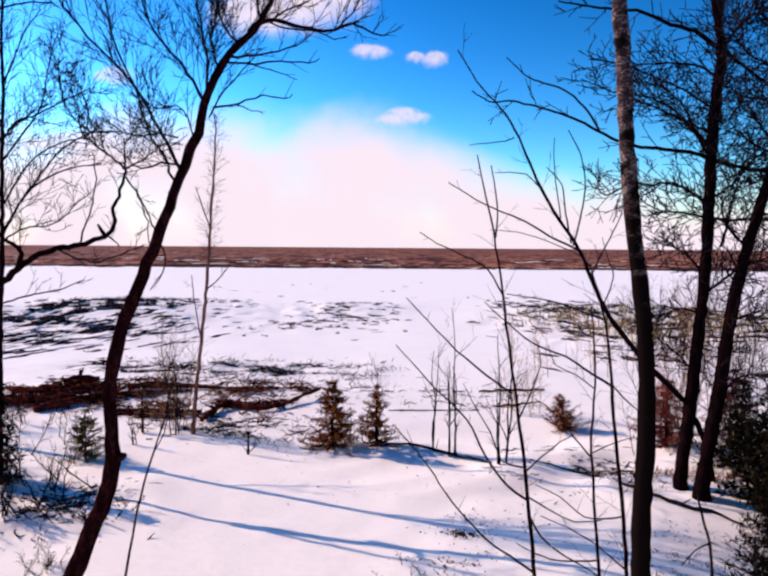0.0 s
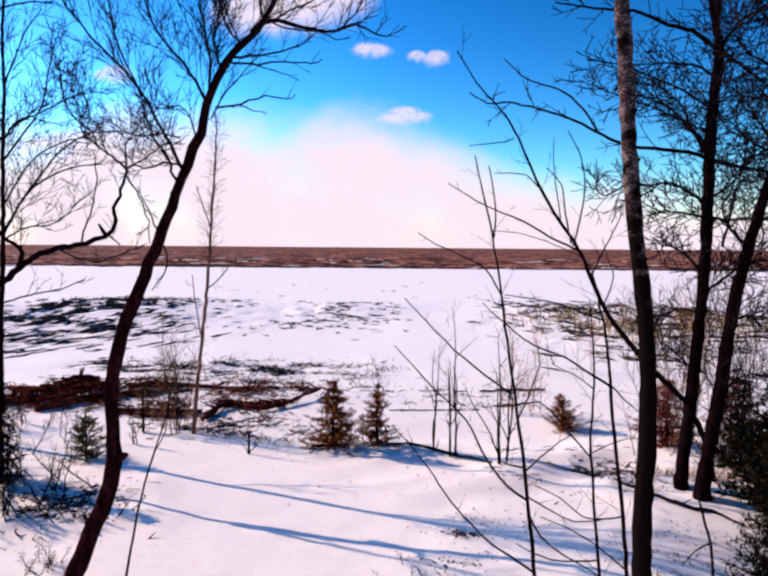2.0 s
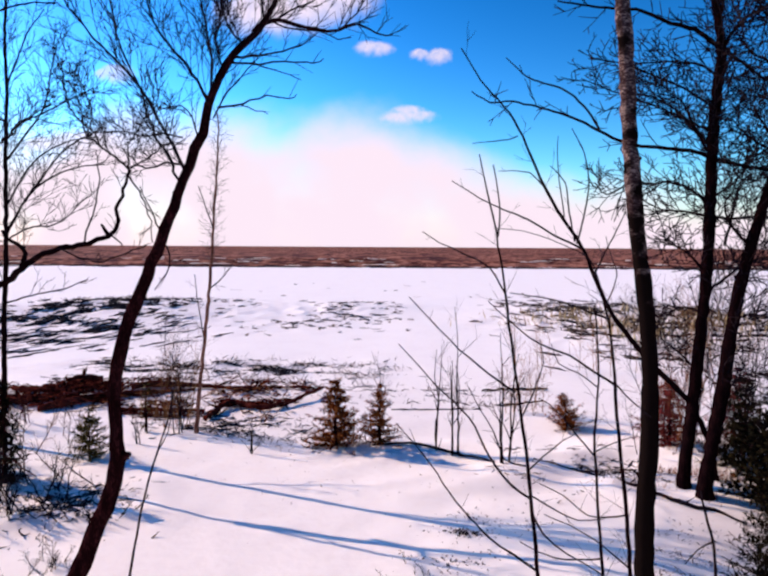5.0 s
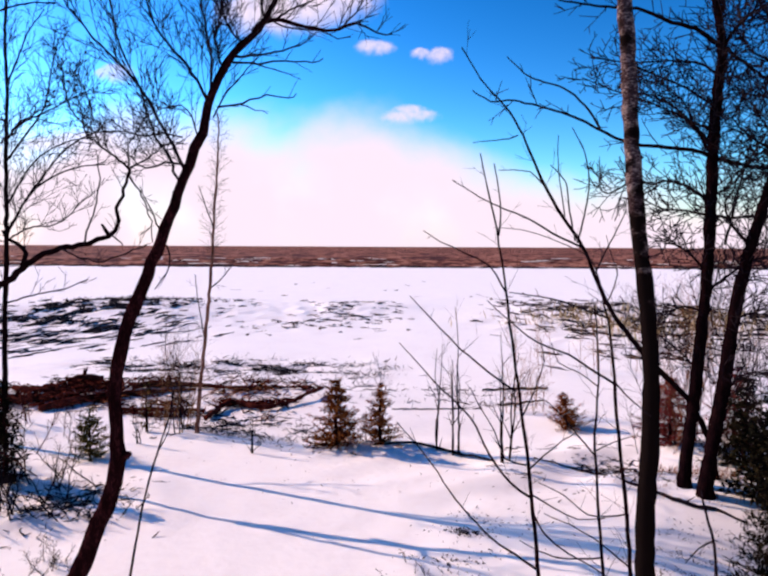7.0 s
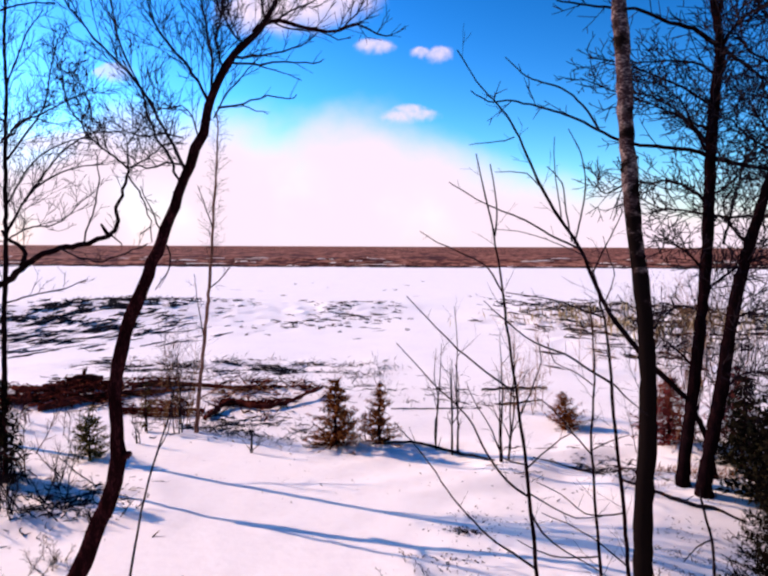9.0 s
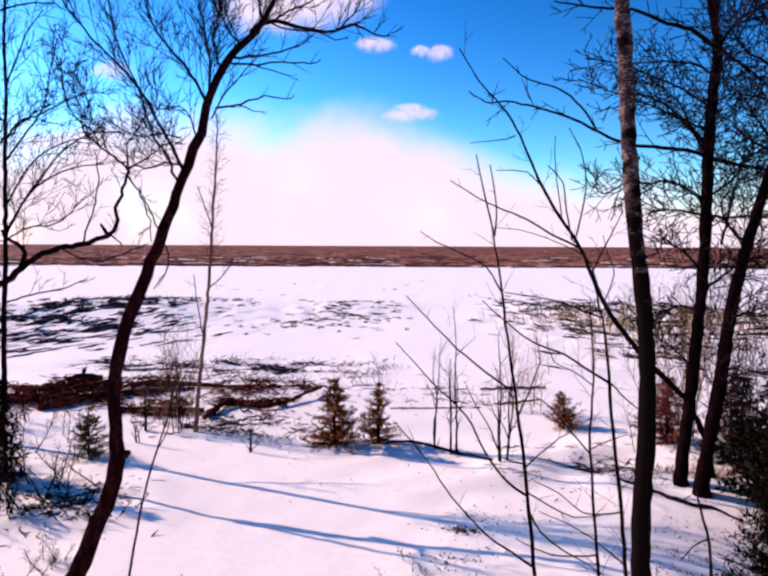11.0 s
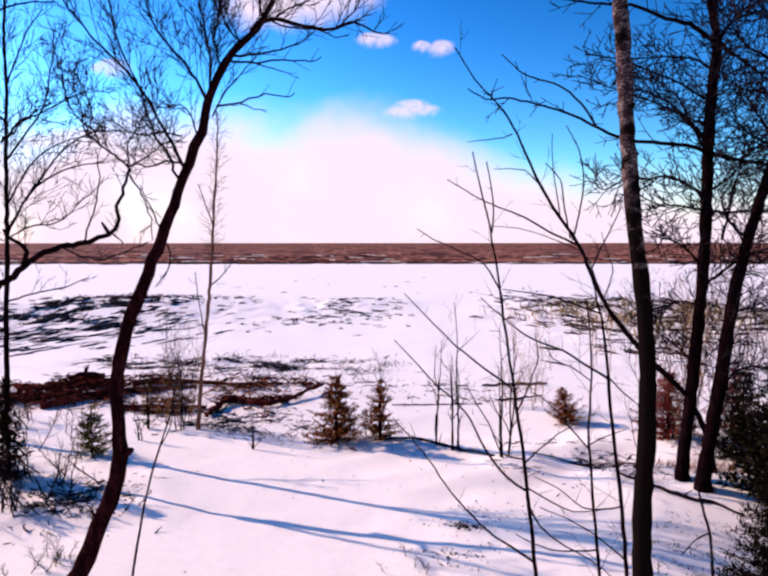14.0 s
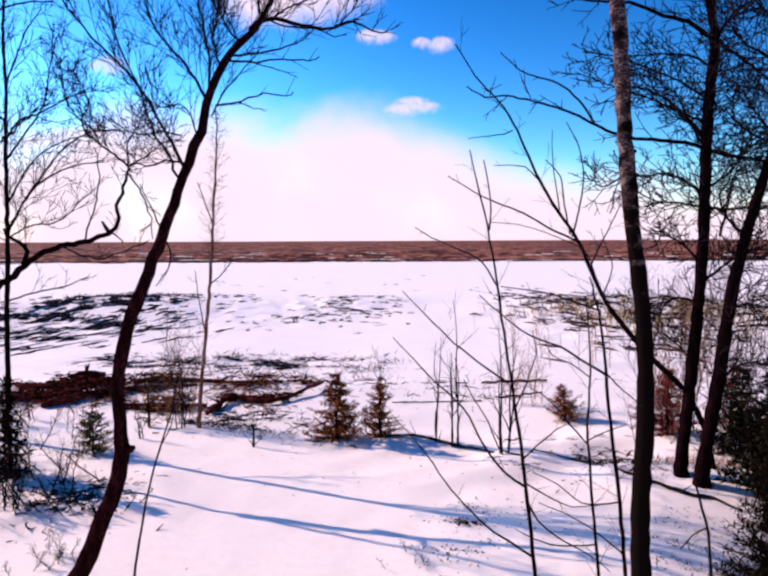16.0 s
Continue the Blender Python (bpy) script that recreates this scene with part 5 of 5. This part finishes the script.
scatter("drift_litter", "reddish drift litter of sticks and weed on snow", "litter", OLD_LEAF, 102, 520, band(-9.38, 16.70, -2.10, 16.63, 0.55), 0.2, lift=0.12, flat=0.85, fat=1.4)
scatter("drift_litter", "dense dark red heap of drift litter", "litter", LITTER, 106, 560, band(-9.4, 16.2, -6.97, 16.53, 0.55), 0.3, lift=0.25, flat=0.85, fat=1.4)
scatter("drift_litter", "sparse dark sticks along a wrack line on snow", "litter", DARK_STEMS, 103, 1200, band(-8.93, 20.85, 0.26, 20.10, 0.8), 0.2)
scatter("drift_litter", "sparse sticks and stems on snow", "litter", DARK_STEMS, 104, 500, band(-3.91, 13.85, -1.51, 13.60, 0.5), 0.14)
scatter("drift_litter", "sparse sticks along a wrack line on snow", "litter", DARK_STEMS, 105, 260, band(-1.92, 17.31, 4.09, 16.59, 0.9), 0.16)
def streaks(label, seed, count, place, length, height, slant=0.0):
    """Low matted dark strands on blown snow in wind-drawn streaks, each lumpy and with loose stems."""
    rng = np.random.default_rng(seed)
    s = Shape()
    for _ in range(count):
        x, y = place(rng)
        a, ln, h = slant + rng.normal(0, 0.45), length * rng.uniform(0.3, 1.5), height * rng.uniform(0.4, 1.3)
        k = 7
        pts, rad = [], []
        for i in range(k):
            u = i / (k - 1) - 0.5
            px, py = x + ln * u, y + ln * u * a + rng.normal(0, 0.12 * ln)
            pts.append((px, py, ground_z(px, py) + h * 0.1))
            rad.append(h * 0.45 * (1.05 - 4 * u * u) * rng.uniform(0.5, 1.3))
        s.tube(pts, rad, 5)
        for _ in range(int(3 + 5 * rng.random())):
            q = np.array(pts[rng.integers(0, k)])
            d = np.array([rng.normal(0, 0.7), rng.normal(0, 0.7), rng.uniform(0.1, 0.9)]) * h * rng.uniform(0.8, 1.8)
            s.tube([q, q + d * 0.6, q + d], [h * 0.10, h * 0.08, h * 0.03], 3, cap=False)
    return tagged(part("dark_streaks", s, DARK_STEMS), label, "litter", kind="stuff")


streaks("dark wavy streaks on blown snow", 111, 520, patch(-16.6, 37.0, 5.0, 8.0, 2.0), 0.5, 0.17, 0.8)
streaks("dark slanting streaks on blown snow", 112, 300, patch(-13.6, 29.0, 5.0, 5.5, 2.0), 0.5, 0.085, 2.0)
streaks("dark heather tufts on a low snowy rise", 113, 150, patch(-1.6, 37.5, 2.6, 7.0, 2.5), 0.45, 0.095, -0.03)
streaks("few dark tufts poking through snow", 114, 40, patch(-4.6, 32.0, 2.0, 4.0, 2.5), 0.25, 0.10)
streaks("few dark streaks poking through snow", 115, 34, patch(-9.6, 42.0, 3.4, 8.0, 2.5), 0.4, 0.11, 0.8)
streaks("dark brush streaks on a snowy dune", 116, 380, patch(10.8, 34.0, 3.4, 13.0, 2.0), 0.55, 0.13, -1.2)
streaks("dark brush streaks on a snowy dune", 117, 300, patch(16.5, 32.0, 6.0, 13.0, 2.0), 0.6, 0.17, -0.9)
streaks("thin dark streaks along a wrack line on snow", 118, 260, band(-10.0, 20.9, -1.5, 20.2, 0.6), 0.34, 0.05)
streaks("sparse dark streaks on snow", 119, 40, band(-1.6, 17.4, 3.6, 16.6, 0.6), 0.4, 0.04)
streaks("faint dark streaks on the open beach", 120, 14, patch(-4.0, 55.0, 14.0, 12.0, 1.0), 0.5, 0.09)
streaks("dark uneven wrack line at the edge of the water", 130, 260, band(-75.0, 120.5, 75.0, 120.5, 1.6), 4.0, 0.42)
streaks("dark twiggy streaks on rippled snow", 131, 110, patch(3.7, 11.6, 1.5, 0.9, 3), 0.22, 0.03, -0.04)
streaks("dark twigs matted on shaded snow", 132, 110, patch(-4.7, 9.5, 1.3, 0.9, 3), 0.22, 0.028, 0.05)
streaks("dark sticks scattered beside drift litter on snow", 133, 120, patch(-3.6, 14.2, 1.8, 0.9, 3), 0.28, 0.035)
scatter("dry_grass_patch", "pale dry dune grass through snow", "litter", DRY_GRASS, 118, 260, patch(9.89, 32.38, 4.5, 4, 2.5), 0.5, blade=True)
scatter("dry_grass_patch", "pale dry dune grass through snow", "litter", DRY_GRASS, 119, 420, patch(13.84, 28.16, 4.5, 4, 2.5), 0.6, blade=True)
# Bits strewn in place of the speckled shadow of the left trees' crowns.
scatter("twig_and_shadow_bits", "dark bits on snow standing in for a crown's shadow specks", "litter", DARK_STEMS, 121, 130, patch(1.13, 8.62, 0.26, 0.22, 6), 0.055, fat=4)
scatter("twig_and_shadow_bits", "dark bits on snow standing in for a crown's shadow specks", "litter", DARK_STEMS, 122, 230, patch(1.5, 8.9, 0.9, 0.9, 6), 0.04, fat=4)
scatter("twig_and_shadow_bits", "dark twigs fallen on shaded snow", "litter", DARK_STEMS, 123, 420, patch(-4.83, 9.43, 1.1, 0.9, 6), 0.10, fat=2)
scatter("twig_and_shadow_bits", "dark twigs fallen on snow", "litter", DARK_STEMS, 124, 260, patch(3.60, 11.00, 1.6, 1.0, 5), 0.06, fat=3)
scatter("twig_and_shadow_bits", "dark twigs fallen on shaded bank", "litter", DARK_STEMS, 125, 700, patch(4.0, 8.0, 1.2, 1.2, 6), 0.05, fat=2.2)
# More bits in place of crown shadow specks.
scatter("twig_and_shadow_bits", "dark bits on snow standing in for a crown's shadow specks", "litter", DARK_STEMS, 126, 150, patch(0.74, 7.84, 0.8, 0.35, 6), 0.04, fat=4)
scatter("twig_and_shadow_bits", "sparse dark bits fallen on snow", "litter", DARK_STEMS, 129, 220, patch(-1.08, 10.48, 6, 2.2, 6), 0.04, fat=3)
scatter("fallen_leaves", "withered red-brown leaves low in a thicket", "litter", OLD_LEAF, 127, 700, patch(5.59, 10.67, 1.4, 0.7, 6), 0.1, blade=True)
scatter("fallen_leaves", "withered red-brown leaves under a spruce", "litter", OLD_LEAF, 128, 240, patch(-0.92, 12.75, 0.5, 0.2, 6), 0.08)


def unseen_wood():
    """An unseen wood added to cut sky and snow-bounce light: trunks and ragged dark crowns behind the camera and on
    both flanks.
    """
    rng = np.random.default_rng(400)
    crowns, trunks = Shape(), Shape()
    spots = [(rng.uniform(-34, 34), -rng.uniform(7, 26)) for _ in range(80)]
    spots += [(-rng.uniform(8, 24), rng.uniform(-7, 4.5)) for _ in range(34)] + [(rng.uniform(9, 24), rng.uniform(-7, 4.5)) for _ in range(26)]
    for x, y in spots:
        z, h = ground_z(x, y), rng.uniform(9, 15)
        trunks.tube([(x, y, z - 0.2), (x + rng.normal(0, 0.1), y, z + h * 0.5), (x, y, z + h)], [0.16, 0.11, 0.02], 7)
        for _ in range(240):
            u = rng.random() ** 0.8
            a, r = rng.uniform(0, 6.283), (2.1 * (1 - u) + 0.25) * rng.uniform(0.7, 1.15)
            p = np.array([x, y, z + h * (0.12 + 0.86 * u)])
            crowns.blade(p, p + np.array([math.cos(a) * r, math.sin(a) * r, -0.3 * r + rng.normal(0, 0.15)]), 0.15 * (1.2 - u))
    for name, shape, mat, label in (("light_block_trunks", trunks, SHADED_BARK, "dark conifer trunks of an added, unseen wood that cuts bounced light"), ("light_block_crowns", crowns, SHADED_NEEDLES, "dark ragged conifer crowns of an added, unseen wood that cuts sky light")):
        tagged(part(name, shape, mat), label, "woods", kind="structure")


unseen_wood()


def motions():
    walk(cloud_small, [(0.0, pose(-25.2, 2500, 753.0)), (16.0, pose(-6.5, 2500, 779.1))])
    walk(cloud_round, [(0.0, pose(162.7, 2500, 721.6)), (16.0, pose(183.9, 2500, 743.7))])
    walk(cloud_low, [(0.0, pose(97.3, 2500, 502.7)), (16.0, pose(127.7, 2500, 512.7))])
    walk(cloud_high, [(0.0, pose(-321.2, 2500, 885.6)), (16.0, pose(-277.5, 2500, 892.6))])
    walk(cloud_faint, [(0.0, pose(-1043.7, 2500, 641.0)), (16.0, pose(-1061.4, 2500, 663.1))])
    walk(cloud_left, [(0.0, pose(-1190.3, 2500, 380.1)), (16.0, pose(-1194.5, 2500, 383.0))])
    for w, x, y, speed in WAVES:
        walk(w, [(0.0, pose(x, y, -0.32)), (16.0, pose(x, y - 16 * speed, -0.32))])

    def sway(t, rows, scale):
        """Rock a tree about its foot; rows of seconds and degrees to the right."""
        x, y, z = t.location
        walk(t, [(s, pose(x, y, z, 0, a * scale, 0)) for s, a in rows])

    sway(birch, [(0.0, -0.15), (0.5, -0.01), (1.0, 0.20), (1.5, 0.15), (2.0, -0.04), (2.5, -0.02), (3.0, 0.20), (3.5, 0.35), (4.0, 0.38), (4.6, 0.09), (5.2, -0.23), (5.8, -0.42), (6.5, -0.25), (7.0, 0.05), (7.5, 0.38), (8.0, 0.30), (8.5, -0.07), (9.0, -0.31), (9.5, -0.37), (10.0, 0.09), (10.5, 0.32), (11.0, 0.19), (11.5, 0.05), (12.0, 0.15), (12.5, 0.27), (13.0, 0.27), (13.5, 0.17), (14.0, 0.06), (14.5, 0.04), (15.0, 0.07), (15.5, 0.08), (16.0, 0.08)], 1.0)
    sway(near_sapling, [(0.0, -0.03), (0.5, -0.11), (1.0, -0.24), (1.5, -0.34), (2.0, -0.37), (2.5, -0.37), (3.0, -0.39), (3.5, -0.24), (4.0, 0.01), (5.0, -0.12), (5.7, -0.24), (6.5, -0.02), (7.0, -0.02), (7.5, -0.03), (8.0, -0.07), (8.5, -0.18), (9.0, -0.32), (10.0, -0.37), (10.7, -0.12), (11.5, -0.07), (12.0, -0.11), (12.5, -0.14), (13.0, -0.14), (13.5, -0.19), (14.0, -0.44), (14.5, -0.67), (15.0, -0.60), (15.5, -0.49), (16.0, -0.51)], 1.0)
    sway(slanting_sapling, [(0.0, -0.31), (0.5, -0.26), (1.0, -0.32), (1.5, -0.50), (2.0, -0.50), (2.5, -0.43), (3.0, -0.39), (3.5, -0.22), (4.0, -0.06), (5.0, -0.19), (5.7, -0.49), (6.5, -0.27), (7.0, -0.15), (7.5, -0.21), (8.0, -0.38), (8.5, -0.48), (9.0, -0.55), (10.0, -0.43), (10.7, -0.12), (11.5, -0.29), (12.0, -0.31), (12.5, -0.38), (13.0, -0.36), (13.5, -0.41), (14.0, -0.63), (14.5, -0.68), (15.0, -0.54), (15.5, -0.42), (16.0, -0.35)], 1.0)
    sway(bare_tree_right, [(0.0, 0.29), (0.5, 0.21), (1.0, 0.10), (1.5, -0.03), (2.0, -0.15), (2.5, -0.17), (3.0, -0.15), (3.5, -0.18), (4.0, -0.22), (5.2, -0.06), (6.5, -0.01), (7.0, -0.00), (7.5, 0.01), (8.0, 0.00), (8.5, -0.05), (9.0, -0.07), (11.5, -0.16), (12.0, -0.11), (12.5, -0.07), (13.0, -0.14), (13.5, -0.21), (14.0, -0.27), (14.5, -0.36), (15.0, -0.37), (15.5, -0.27), (16.0, -0.21)], 1.0)
    sway(leaning_tree, [(0.0, -0.10), (0.5, -0.03), (1.0, 0.01), (1.5, 0.02), (2.0, 0.06), (2.5, 0.07), (3.0, 0.05), (3.5, -0.00), (4.0, -0.05), (5.2, 0.03), (6.5, 0.05), (7.0, 0.00), (7.5, -0.02), (8.0, 0.02), (8.5, 0.08), (9.0, 0.12), (10, 0.03), (11.5, -0.03), (13, 0.00), (14.5, 0.03), (16.0, 0.03)], 1.0)
    sway(near_sapling_tall, [(0.0, 0.1), (2.0, -0.3), (4.0, 0.15), (6.5, 0.0), (7.0, 0.0), (9.0, -0.3), (11.5, -0.1), (13.0, -0.15), (14.5, -0.5), (16.0, -0.4)], 1.0)
    sway(near_sapling_thin, [(0.0, 0.05), (1.5, -0.3), (3.0, -0.2), (4.0, 0.1), (6.5, 0.0), (7.5, 0.1), (9.0, -0.4), (11.5, 0.0), (13.0, -0.1), (14.5, -0.6), (16.0, -0.3)], 1.0)


motions()
